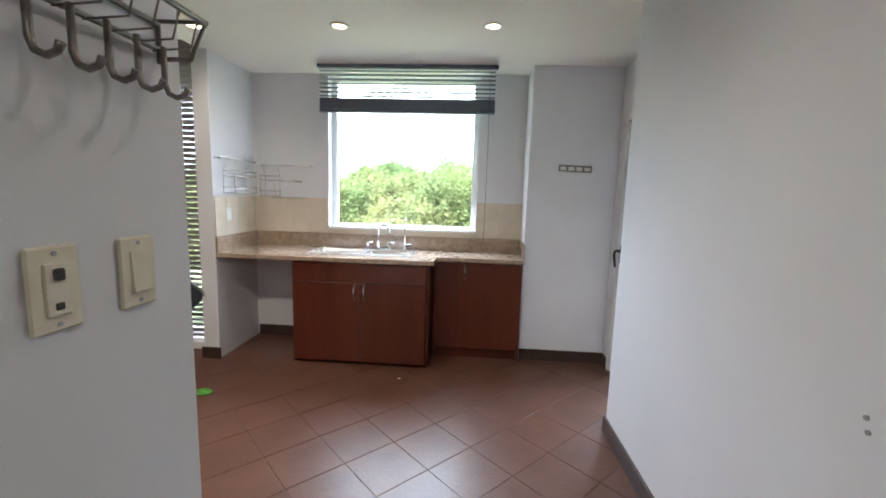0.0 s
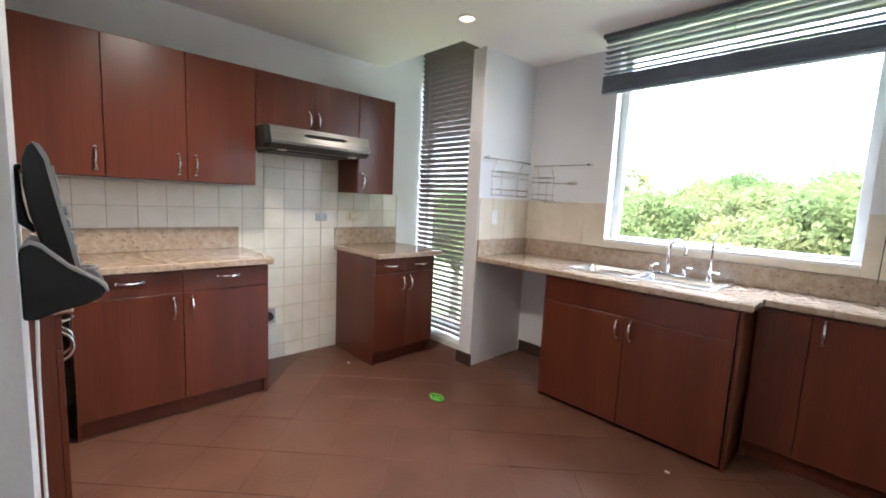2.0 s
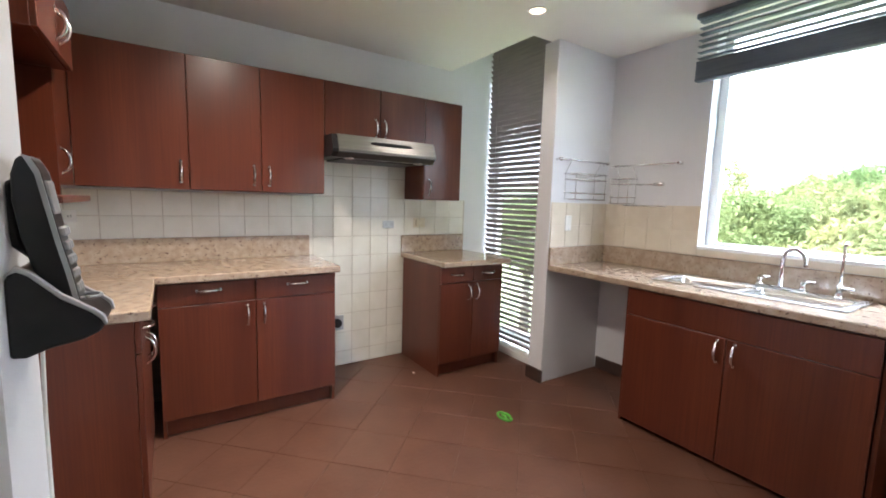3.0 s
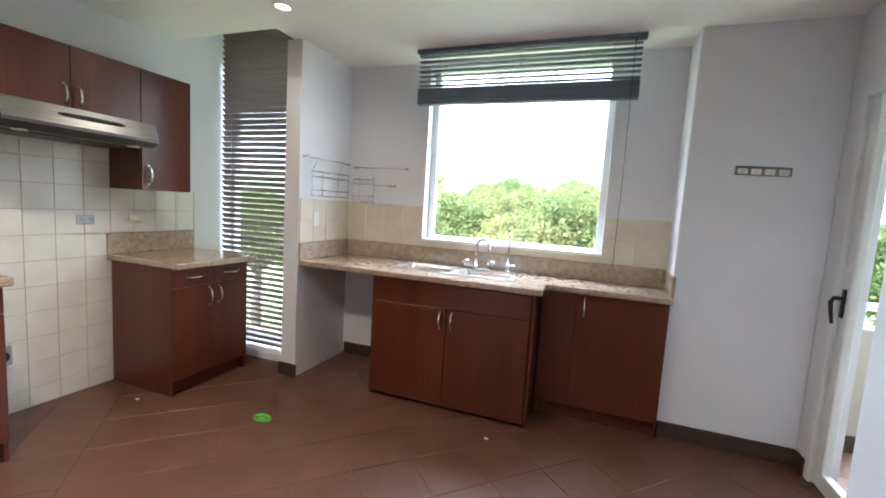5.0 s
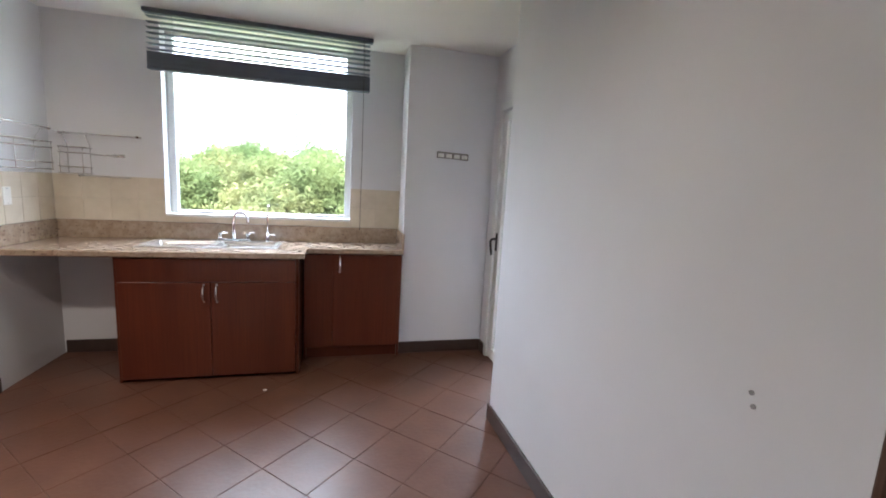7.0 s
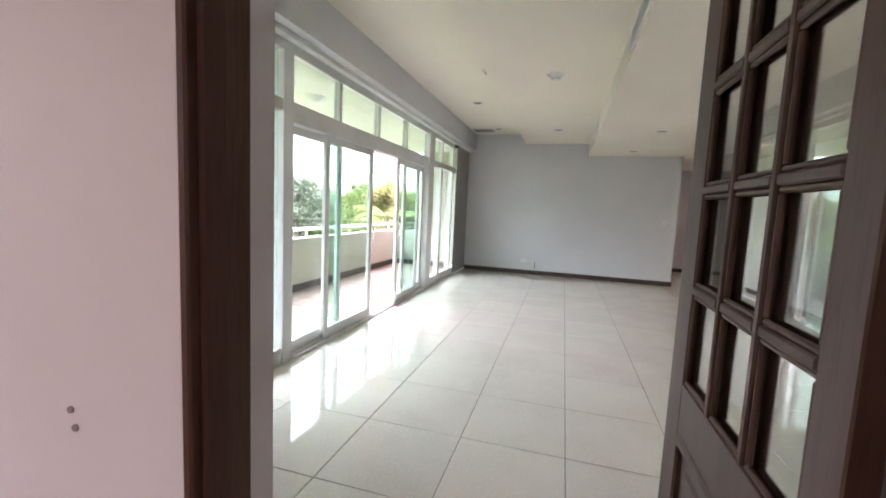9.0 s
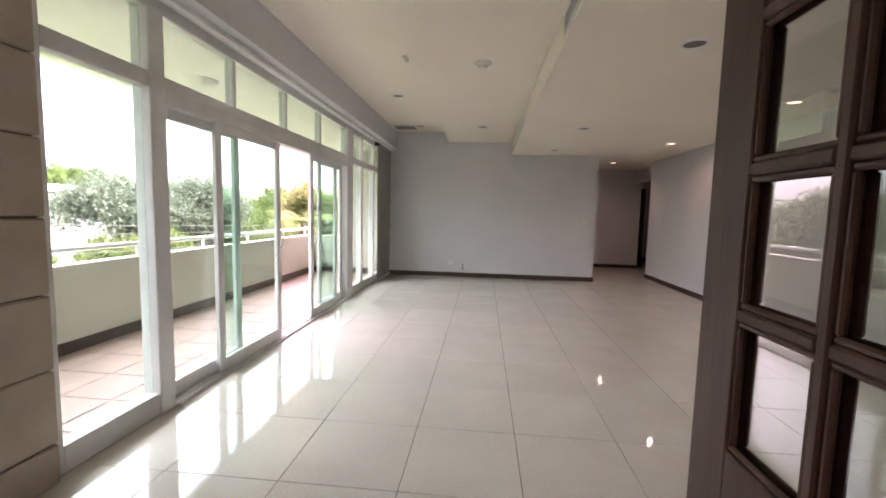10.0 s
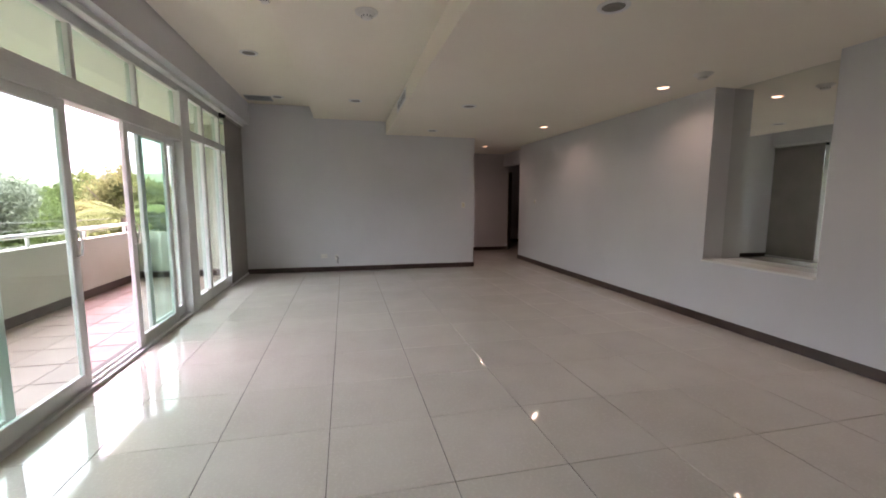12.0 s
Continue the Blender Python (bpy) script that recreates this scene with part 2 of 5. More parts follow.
BRONZE = material("grey_wire_metal", (.20, .185, .17), (.27, .25, .23), .38, .9, scale=(40, 40, 40))
BLACK = material("black_plastic", (.012, .012, .013), (.018, .018, .02), .36, scale=(25, 25, 25), rough_var=.08, specular=.3)
SILVER_PLASTIC = material("silver_plastic", (.42, .43, .45), (.36, .37, .39), .35, .4, scale=(30, 30, 30))
KEY_GREY = material("grey_phone_key", (.30, .30, .31), (.25, .25, .26), .45, scale=(60, 60, 60))
SLAT = material("dark_blind_slat", (.17, .14, .13), (.21, .175, .16), .5, scale=(4, 50, 50), rough_var=.08)
SLAT_BLUE = material("grey_blue_blind_slat", (.12, .15, .20), (.15, .18, .23), .5, scale=(4, 50, 50), rough_var=.08)
SHADE_CLOTH = material("grey_shade_cloth", (.33, .31, .29), (.28, .265, .25), .85, scale=(2, 2, 2), fine=((.24, .23, .21), (300, 300, 300), .5, .7), bump=.1, bump_scale=400)
PARAPET = material("cream_render", (.55, .52, .44), (.50, .47, .39), .8, scale=(1.5, 1.5, 1.5), bump=.15, bump_scale=90)
BALCONY_TILE = material("balcony_floor_tile", (.34, .23, .20), (.29, .195, .165), .5, scale=(3, 3, 3), detail=5, bump=.06, bump_scale=60, rough_var=.1, per_piece=.05)
BLOCK = material("sand_stone_block", (.55, .46, .37), (.47, .385, .30), .55, scale=(5, 5, 5), detail=6, bump=.12, bump_scale=70, per_piece=.04)
MORTAR = material("stone_mortar", (.25, .20, .16), (.19, .15, .12), .9, scale=(20, 20, 20))
GLASS_GREEN = pane_material("green_tinted_glass", (.80, .93, .875))
GLASS_CLEAR = pane_material("clear_glass", (.94, .96, .95))
GLASS_DOOR = pane_material("old_door_glass", (.80, .82, .80), 2.0, 2.6)
MIRROR = material("mirror_silver", (.80, .82, .80), None, .015, 1.0)
LAMP_LIT = material("lit_lamp_lens", (.9, .8, .6), None, .4, emit=((1, .66, .36), .3))
LAMP_OFF = material("lamp_reflector_unlit", (.12, .10, .085), (.17, .15, .13), .3, .3, scale=(40, 40, 40))
# dark plastic; also painted where vents and socket holes lie in shade
VENT_DARK = material("dark_plastic_and_shade", (.05, .05, .05), (.08, .08, .08), .7, scale=(30, 30, 30))
LEAF_LIGHT = material("leaf_light_green", (.115, .135, .048), (.080, .105, .038), .8, specular=.2, scale=(.9, .9, .9), detail=5, contrast=(.3, .7))
LEAF_DARK = material("leaf_dark_green", (.045, .075, .022), (.085, .115, .035), .8, specular=.2, scale=(.8, .8, .8), detail=5, contrast=(.3, .7))
LEAF_GREY = material("leaf_grey_green", (.075, .095, .065), (.12, .135, .10), .6, scale=(.9, .9, .9), detail=5)
LEAF_YELLOW = material("leaf_yellow_green", (.135, .135, .05), (.085, .105, .04), .8, specular=.2, scale=(.9, .9, .9), detail=5)
for lm in (LEAF_LIGHT, LEAF_DARK, LEAF_GREY, LEAF_YELLOW):
    lt = lm.node_tree
    bsdf, tl, mixer = lt.nodes["Principled BSDF"], lt.nodes.new("ShaderNodeBsdfTranslucent"), lt.nodes.new("ShaderNodeMixShader")
    lt.links.new(bsdf.inputs["Base Color"].links[0].from_socket, tl.inputs["Color"])
    mixer.inputs[0].default_value = .45
    lt.links.new(bsdf.outputs[0], mixer.inputs[1])
    lt.links.new(tl.outputs[0], mixer.inputs[2])
    lt.links.new(mixer.outputs[0], lt.nodes["Material Output"].inputs[0])
BARK = material("tree_bark", (.10, .08, .065), (.06, .048, .04), .9, scale=(6, 6, 1.5), bump=.4, bump_scale=20)
GRASS = material("lawn", (.09, .115, .045), (.13, .15, .07), .9, scale=(.6, .6, .6), detail=6, fine=((.22, .20, .10), (2, 2, 2), .55, .75), bump=.3, bump_scale=12)
FACADE = material("white_facade", (.72, .71, .68), (.64, .63, .60), .8, scale=(.4, .4, .4))
FACADE_DARK = material("facade_window_glass", (.10, .11, .12), (.16, .17, .18), .25, scale=(.8, .8, .8))
HILL = material("wooded_hill", (.05, .075, .045), (.09, .10, .06), .95, scale=(.05, .05, .05), detail=6)
GREEN_CLIP = material("green_plastic", (.12, .42, .05), (.09, .34, .04), .4, scale=(50, 50, 50))
ROOF = material("red_roof", (.30, .10, .06), (.24, .08, .05), .8, scale=(2, 2, 2))

# ---- structure: kitchen ----
KC = 2.505   # kitchen ceiling
LOW, MID, HIGH = 2.52, 2.755, 2.955   # living-room ceiling levels
WX = -3.11   # tiled west wall
NY = 3.83    # window wall
SY = -3.35   # living south wall
FX = 9.47    # living far wall
WY = 2.25    # living window line

g = Geo()
g.box(WX - .2, WX, .0, 3.56, -.02, 3.0)
built("wall_west", g, PLASTER, "white plastered kitchen wall behind the tiles", "wall")
g = Geo()
g.box(WX, -.62, .0, .2, -.02, KC)
built("wall_kitchen_south", g, PLASTER, "white plastered wall behind the corner cabinets", "wall")
g = Geo()
g.box(-.62, -.49, -1.8, .722, -.02, KC)
built("wall_passage_west", g, PLASTER, "white plastered wall end beside the passage", "wall")
g = Geo()
g.box(-.62, 1.14, -2.0, -1.8, -.02, KC)
built("wall_passage_end", g, PLASTER, "plain white wall closing the passage", "wall")
g = Geo()
g.box(.94, 1.14, .636, 2.44, -.02, KC + .1)
g.box(.94, 1.14, -1.8, -.30, -.02, KC + .1)
g.box(.94, 1.14, -.30, .636, 2.07, KC + .1)
g.box(1.14, 1.30, 2.24, 2.44, -.02, KC + .1)
built("wall_passage_east", g, PLASTER, "white plastered wall with a doorway to the living room", "wall")
g = Geo()
g.box(-2.035, -1.306, NY, NY + .2, -.02, KC)
g.box(.094, .515, NY, NY + .2, -.02, KC)
g.box(-1.306, .094, NY, NY + .2, -.02, 1.09)
g.box(-1.306, .094, NY, NY + .2, 2.49, KC)
built("wall_window", g, PLASTER, "white plastered wall round the kitchen window", "wall")
g = Geo()
g.box(-2.17, -2.035, 3.18, NY + .2, -.02, KC, .004)
built("wall_stub", g, PLASTER, "slim white wall stub beside the tall blind", "wall")
g = Geo()
g.box(.515, 1.25, 3.54, NY + .2, -.02, KC, .004)
built("wall_duct", g, PLASTER, "white boxed-out wall section with a hook strip", "wall")
g = Geo()
g.box(1.25, 1.40, 3.43, NY + .2, -.02, KC)
g.box(1.25, 1.40, 2.44, 3.43, 2.11, KC)
g.box(1.25, 1.40, 2.44, 2.50, -.02, 2.11)
built("wall_balcony_door", g, PLASTER, "white wall round the glazed balcony door", "wall")
g = Geo()
g.box(WX - .2, 1.40, -2.0, 3.0, KC, KC + .12)
g.box(-2.11, 1.40, 3.0, NY + .2, KC, KC + .12)
g.box(WX, -2.11, 2.96, 3.0, KC + .12, 3.0)
g.box(-2.11, -2.07, 3.0, 3.56, KC + .12, 3.0)
g.box(WX - .2, -2.07, 2.96, 3.76, 2.9, 3.0)
built("ceiling_kitchen", g, CEILING, "plain off-white painted kitchen ceiling", "ceiling")
g = Geo()
g.box(WX - .2, -2.11, 3.56, 3.76, 2.62, 2.9)
built("wall_blind_head", g, PLASTER, "white wall strip above the tall window", "wall")

# baseboards of the kitchen
g = Geo()
for b in ((.925, .94, .70, 2.44), (.925, 1.25, 2.44, 2.455), (.515, 1.24, 3.525, 3.54), (-2.185, -2.02, 3.165, 3.18), (-2.02, -.27, NY - .015, NY),
          (-.49, -.475, -1.8, .722), (-.62, -.475, .722, .737), (.925, .94, -1.8, -.305), (1.235, 1.25, 3.43, 3.525)):
    g.box(b[0], b[1], b[2], b[3], 0, .10, .003)
built("baseboard_kitchen", g, BASEBOARD, "dark brown tile baseboard along the kitchen walls", "baseboard")

# ---- structure: living room, hall ----
g = Geo()
g.box(1.14, 1.30, -3.63, -1.8, -.02, 3.1)
g.box(1.14, 1.144, -1.8, -.30, -.02, 3.1)
g.box(1.14, 1.144, .636, 2.24, -.02, 3.1)
g.box(1.14, 1.144, -.30, .636, 2.07, 3.1)
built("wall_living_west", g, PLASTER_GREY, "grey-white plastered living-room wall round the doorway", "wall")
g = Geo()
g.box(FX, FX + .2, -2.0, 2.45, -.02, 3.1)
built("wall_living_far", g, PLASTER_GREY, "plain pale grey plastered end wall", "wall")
N0, N1, NZ = 4.205, 5.345, .67
g = Geo()
g.box(1.14, N0, SY - .32, SY, -.02, 3.1)
g.box(N1, 10.35, SY - .32, SY, -.02, 3.1)
g.box(N0, N1, SY - .32, SY, -.02, NZ)
g.box(N0, N1, SY - .32, SY - .26, NZ, 3.1)
built("wall_living_south", g, PLASTER_GREY, "pale grey plastered wall with a recessed niche", "wall")
g = Geo()
g.box(12.0, 12.15, -3.75, -1.8, -.02, 3.1)
g.box(FX + .2, 12.15, -1.9, -1.7, -.02, 3.1)
g.box(10.2, 10.35, -6.6, SY - .32, -.02, 3.1)
g.box(10.35, 14.0, -6.8, -6.6, -.02, 3.1)
g.box(14.0, 14.15, -6.8, -3.75, -.02, 3.1)
g.box(12.15, 14.15, -3.75, -3.6, -.02, 3.1)
g.box(10.35, 12.0, -3.75, -3.60, 2.2, 3.1)
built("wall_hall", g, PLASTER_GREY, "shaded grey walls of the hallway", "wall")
g = Geo()
g.box(1.14, 14.15, -6.8, -.32, LOW, LOW + .1)
g.box(1.14, FX + .2, -.32, -.285, LOW, MID + .1)
g.box(1.14, FX + .2, -.285, .95, MID, MID + .1)
g.box(1.14, FX + .2, .95, .985, MID, HIGH + .1)
g.box(1.14, FX + .2, .985, 2.08, HIGH, HIGH + .1)
built("ceiling_living", g, CEILING_CREAM, "off-white painted ceiling stepping down in three levels", "ceiling")
g = Geo()
g.box(1.14, FX, 2.05, 2.42, 2.60, 3.06)
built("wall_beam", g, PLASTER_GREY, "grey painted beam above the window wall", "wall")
g = Geo()
for b in ((FX - .015, FX, -2.0, 2.2), (1.16, 10.365, SY, SY + .015), (10.35, 10.365, SY - .32, SY), (FX, FX + .2, -2.015, -2.0), (11.985, 12.0, -3.75, -1.9), (13.985, 14.0, -6.6, -3.75),
          (1.144, 1.16, -3.35, -.305), (1.144, 1.16, .64, 2.2)):
    g.box(b[0], b[1], b[2], b[3], 0, .09, .003)
built("baseboard_living", g, BASEBOARD, "dark brown baseboard along the living-room walls", "baseboard")

# ---- balcony and house outside ----
g = Geo()
g.box(1.40, 9.67, 3.95, 4.10, -.30, .775, .006)
built("parapet", g, PARAPET, "cream rendered balcony parapet", "parapet")
g = Geo()
g.box(1.40, 9.67, 3.935, 3.95, -.03, .08)
g.box(9.655, 9.67, 2.45, 3.94, -.03, .08)
built("baseboard_balcony", g, BASEBOARD, "dark tile skirting along the balcony parapet", "baseboard")
g = Geo()
g.box(9.67, 9.85, 2.25, 3.3, -.3, 3.1)
g.box(9.67, 9.85, 3.3, 4.1, -.3, .76)
g.box(FX, 9.85, 2.45, 2.6, -.3, 3.1)
built("wall_balcony_end", g, PARAPET, "cream rendered wall at the end of the balcony", "wall")
g = Geo()
g.box(1.40, 9.85, 2.42, 4.15, 2.60, 2.85)
built("ceiling_balcony", g, CEILING, "pale painted balcony ceiling slab", "ceiling")
g = Geo()
g.box(WX - .2, 1.14, -2.0, NY + .2, -.3, -.0035)
g.box(1.14, 1.40, 2.2, NY + .2, -.3, -.0035)
built("floor_slab_kitchen", g, GROUT_BROWN, "brown grout bed under the kitchen tiles", "floor")
g = Geo()
g.box(1.14, 14.15, -6.8, 2.45, -.3, -.006)
built("floor_slab_living", g, GROUT_GREY, "grey grout bed under the porcelain tiles", "floor")
g = Geo()
g.box(1.40, 9.85, 2.45, 4.10, -.3, -.036)
built("floor_slab_balcony", g, GROUT_PINK, "grout bed under the balcony tiles", "floor")
g = Geo()
g.box(WX - .4, 14.2, -7.0, -6.8, -6.5, 3.3)
g.box(WX - .4, WX - .2, -7.0, 3.76, -6.5, 3.3)
g.box(WX - .4, 14.2, -7.0, 4.15, 3.12, 3.3)
g.box(WX - .2, .94, -6.8, -2.0, -.02, 3.1)
built("wall_house_shell", g, PARAPET, "plain rendered outer shell of the building", "wall")

# ---- kitchen window ----
win = thing("window_1", pose(-.606, NY, 1.09), "white-framed fixed kitchen window with one large pane", "window", kind="structure")
w2 = .70
g = Geo()
g.box(-w2, -w2 + .05, .10, .15, 0, 1.40, .004).box(w2 - .05, w2, .10, .15, 0, 1.40, .004)
g.box(-w2 + .05, w2 - .05, .10, .15, 0, .04, .004).box(-w2 + .05, w2 - .05, .10, .15, 1.37, 1.40, .004)
part("window_frame", g, WHITE_ALU, win)
part("window_sill", Geo().box(-w2, w2, -.012, .10, -.005, .018, .004), WHITE, win)
p = part("pane", Geo().box(-w2 + .05, w2 - .05, .122, .128, 0.04, 1.37), GLASS_CLEAR, win)
p.visible_shadow = False

# ---- tall narrow window behind the dark blind ----
win = thing("window_2", pose(-2.64, 3.56, 0), "tall white-framed window behind a dark blind", "window", kind="structure")
g = Geo()
g.box(-.47, -.42, 0, .07, .06, 2.62, .004).box(.42, .47, 0, .07, .06, 2.62, .004)
g.box(-.42, .42, 0, .07, .06, .13, .004).box(-.42, .42, 0, .07, 2.55, 2.62, .004)
part("window_frame", g, WHITE_ALU, win)
part("window_sill", Geo().box(-.47, .47, -.20, .10, -.02, .06, .006), WHITE, win)
p = part("pane", Geo().box(-.42, .42, .03, .036, .13, 2.55), GLASS_CLEAR, win)
p.visible_shadow = False

# ---- window wall of the living room ----
win = thing("window_3", pose(0, WY, 0), "white aluminium window wall with sliding glass doors, one open", "window", kind="structure")
FR = .09
g = Geo()
g.box(3.275, 3.40, -.01, FR + .02, 0, 2.52, .005)
part("post", g, WHITE_ALU, win)
part("post", Geo().box(6.86, 7.12, -.02, FR, 0, 2.52, .005), WHITE_ALU, win)
part("post", Geo().box(7.62, 7.70, 0, FR, 0, 2.52, .005), WHITE_ALU, win)
part("post", Geo().box(8.36, 8.44, 0, FR, 0, 2.52, .005), WHITE_ALU, win)
part("post", Geo().box(2.62, 2.67, 0, FR, 0, 2.52, .005), WHITE_ALU, win)
part("post", Geo().box(9.39, FX, 0, FR, 0, 2.52, .005), WHITE_ALU, win)
part("head_rail", Geo().box(2.62, FX, 0, FR, 2.50, 2.60, .004), WHITE_ALU, win)
part("curtain_track", Geo().box(2.62, FX, -.11, -.06, 2.555, 2.60, .004).box(2.62, FX, -.05, -.005, 2.575, 2.60, .003), WHITE_ALU, win, "white double curtain track")
for a, b in ((2.67, 3.275), (7.12, 7.62), (7.70, 8.36), (8.44, 9.39)):
    part("transom", Geo().box(a, b, 0, FR, 2.04, 2.135, .004), WHITE_ALU, win)
part("door_head", Geo().box(3.40, 6.86, -.01, FR + .01, 1.97, 2.06, .004).box(3.40, 6.86, 0, FR, 2.06, 2.135, .004), WHITE_ALU, win, "white head rail of the sliding doors")
for x in (4.16, 5.04, 5.93):
    part("mullion", Geo().box(x - .022, x + .022, .01, FR - .01, 2.135, 2.50, .003), WHITE_ALU, win)
for a, b in ((2.67, 3.275), (7.12, 7.62), (7.70, 8.36), (8.44, 9.39)):
    part("sill", Geo().box(a, b, 0, FR, 0, .14, .004), WHITE_ALU, win)
    p = part("pane", Geo().box(a, b, .045, .051, .14, 2.04), GLASS_GREEN, win)
    p.visible_shadow = False
    p = part("pane", Geo().box(a, b, .045, .051, 2.135, 2.50), GLASS_GREEN, win)
    p.visible_shadow = False
for a, b in ((3.42, 4.138), (4.182, 5.018), (5.062, 5.908), (5.952, 6.86)):
    p = part("pane", Geo().box(a, b, .045, .051, 2.135, 2.50), GLASS_GREEN, win)
    p.visible_shadow = False
g = Geo()
g.box(3.42, 6.86, -.03, .12, -.01, .012).box(3.42, 6.86, .018, .024, .012, .03).box(3.42, 6.86, .078, .084, .012, .03).box(3.42, 6.86, -.03, -.018, .012, .022)
part("sliding_track", g, WHITE_ALU, win, "white sliding track on the floor")


def slider(x0, x1, y, handle=None):
    """One sliding leaf: stiles, rails, glass."""
    leaf = part("sliding_leaf", Geo().box(x0, x0 + .075, y, y + .035, .03, 1.97, .004).box(x1 - .075, x1, y, y + .035, .03, 1.97, .004)
                .box(x0 + .075, x1 - .075, y, y + .035, .03, .125, .004).box(x0 + .075, x1 - .075, y, y + .035, 1.90, 1.97, .004), WHITE_ALU, win)
    q = part("pane", Geo().box(x0 + .075, x1 - .075, y + .014, y + .020, .125, 1.90), GLASS_GREEN, leaf)
    q.visible_shadow = False
    if handle:
        q = Geo().tube([(handle, y, 1.12), (handle, y - .035, 1.11), (handle, y - .045, 1.03), (handle, y - .035, .95), (handle, y, .94)], .008, 8)
        q.box(handle - .016, handle + .016, y - .006, y, .92, 1.14, .003)
        part("handle", q, WHITE, leaf, "white looped pull handle")


slider(3.42, 4.30, .066)
slider(3.90, 4.90, .006, 4.86)
slider(5.63, 6.50, .006, 5.67)
slider(6.02, 6.86, .066)

# ---- stone-clad wall beside the windows ----
clad = built("wall_stone_clad", Geo().box(1.16, 2.60, 2.24, 2.40, -.02, 2.60), MORTAR, "sand-coloured block cladding with dark joints", "wall")

# ---- roller shade ----
sh = thing("roller_shade", pose(8.9, WY - .06, 0), "lowered grey cloth roller shade over the last window", "shade")
part("cloth", Geo().box(-.50, .56, -.004, 0, .04, 2.53), SHADE_CLOTH, sh)
part("bottom_bar", Geo().box(-.50, .56, -.016, .012, .006, .04, .006), WHITE, sh, "white bottom bar")
part("roller", Geo().cyl((-.52, .0, 2.55), (.565, .0, 2.55), .026, n=16), SHADE_CLOTH, sh)
part("bracket", Geo().box(-.535, -.52, -.04, .05, 2.50, 2.595, .003), BLACK, sh)

# ---- door between passage and living room ----
g = Geo()
g.box(.937, 1.065, .618, .636, 0, 2.07, .004).box(.937, 1.065, -.30, -.285, 0, 2.07, .003).box(.937, 1.065, -.285, .618, 2.03, 2.07, .004)
g.box(.955, 1.000, .606, .618, 0, 2.03, .003).box(.955, 1.000, -.285, -.273, 0, 2.03, .003).box(.955, 1.000, -.273, .606, 2.018, 2.03, .003)
built("door_frame", g, DARK_WOOD, "dark brown timber door frame lining the doorway", "door frame")
door = thing("door_1", pose(1.05, -.283, .012), "dark brown French door with twelve panes, standing open", "door", kind="structure")
DW, DH = .80, 2.02
X4 = [.10, .29, .48, .675]
Z5 = [.883, 1.146, 1.413, 1.68, 1.925]
g = Geo()
g.box(.018, X4[0], 0, .04, 0, DH, .003)
part("stile", g, DARK_WOOD, door)
part("stile", Geo().box(X4[3], DW, 0, .04, 0, DH, .003), DARK_WOOD, door)
part("rail", Geo().box(X4[0], X4[3], 0, .04, Z5[4], DH, .002), DARK_WOOD, door)
part("rail", Geo().box(X4[0], X4[3], 0, .04, .74, Z5[0], .002), DARK_WOOD, door)
part("rail", Geo().box(X4[0], X4[3], 0, .04, 0, .20, .002), DARK_WOOD, door)
g = Geo().box(X4[0], X4[3], .012, .028, .20, .74)
g.box(X4[0] + .05, X4[3] - .05, .004, .036, .26, .68, .014)
part("panel", g, DARK_WOOD, door)
g = Geo()
for x0, x1, z0, z1 in ((X4[0], X4[3], .20, .225), (X4[0], X4[3], .715, .74), (X4[0], X4[0] + .025, .225, .715), (X4[3] - .025, X4[3], .225, .715)):
    g.box(x0, x1, -.006, .046, z0, z1, .006)
part("moulding", g, DARK_WOOD, door)
for x in X4[1:3]:
    g = Geo().box(x - .011, x + .011, -.002, .042, Z5[0], Z5[4], .004)
    part("muntin", g, DARK_WOOD, door)
for z in Z5[1:4]:
    for x0, x1 in zip(X4[:-1], X4[1:]):
        part("muntin", Geo().box(x0 + (.011 if x0 > .1 else 0), x1 - (.011 if x1 < .6 else 0), -.002, .042, z - .011, z + .011, .004), DARK_WOOD, door)
for i, (x0, x1) in enumerate(zip(X4[:-1], X4[1:])):
    for z0, z1 in zip(Z5[:-1], Z5[1:]):
        a, b = x0 + (.011 if i else 0), x1 - (.011 if i < 2 else 0)
        c, d = z0 + (.011 if z0 > Z5[0] else 0), z1 - (.011 if z1 < Z5[4] else 0)
        q = Geo()
        for yy in (.003, .025):
            q.box(a, b, yy, yy + .012, c, c + .012, .004).box(a, b, yy, yy + .012, d - .012, d, .004)
            q.box(a, a + .012, yy, yy + .012, c + .012, d - .012, .004).box(b - .012, b, yy, yy + .012, c + .012, d - .012, .004)
        part("glazing_bead", q, DARK_WOOD, door)
        q = part("pane", Geo().box(a + .002, b - .002, .0185, .0215, c + .002, d - .002), GLASS_DOOR, door)
        q.visible_shadow = False

# ---- glazed balcony door ----
bd = thing("door_2", pose(1.275, 2.50, 0), "white aluminium balcony door with tall glass pane, closed", "door", kind="structure")
g = Geo()
g.box(-.03, .06, 0, .05, 0, 2.11, .004).box(-.03, .06, .88, .93, 0, 2.11, .004).box(-.03, .06, .05, .88, 2.05, 2.11, .004)
part("door_frame", g, WHITE_ALU, bd)
g = Geo()
g.box(-.01, .035, .055, .13, .01, 2.045, .004).box(-.01, .035, .80, .875, .01, 2.045, .004).box(-.01, .035, .13, .80, .01, .10, .004).box(-.01, .035, .13, .80, 1.97, 2.045, .004)
leaf = part("door_leaf", g, WHITE_ALU, bd)
q = part("pane", Geo().box(.008, .016, .13, .80, .10, 1.97), GLASS_CLEAR, leaf)
q.visible_shadow = False
g = Geo().box(-.020, -.010, .825, .855, .93, 1.08, .004)
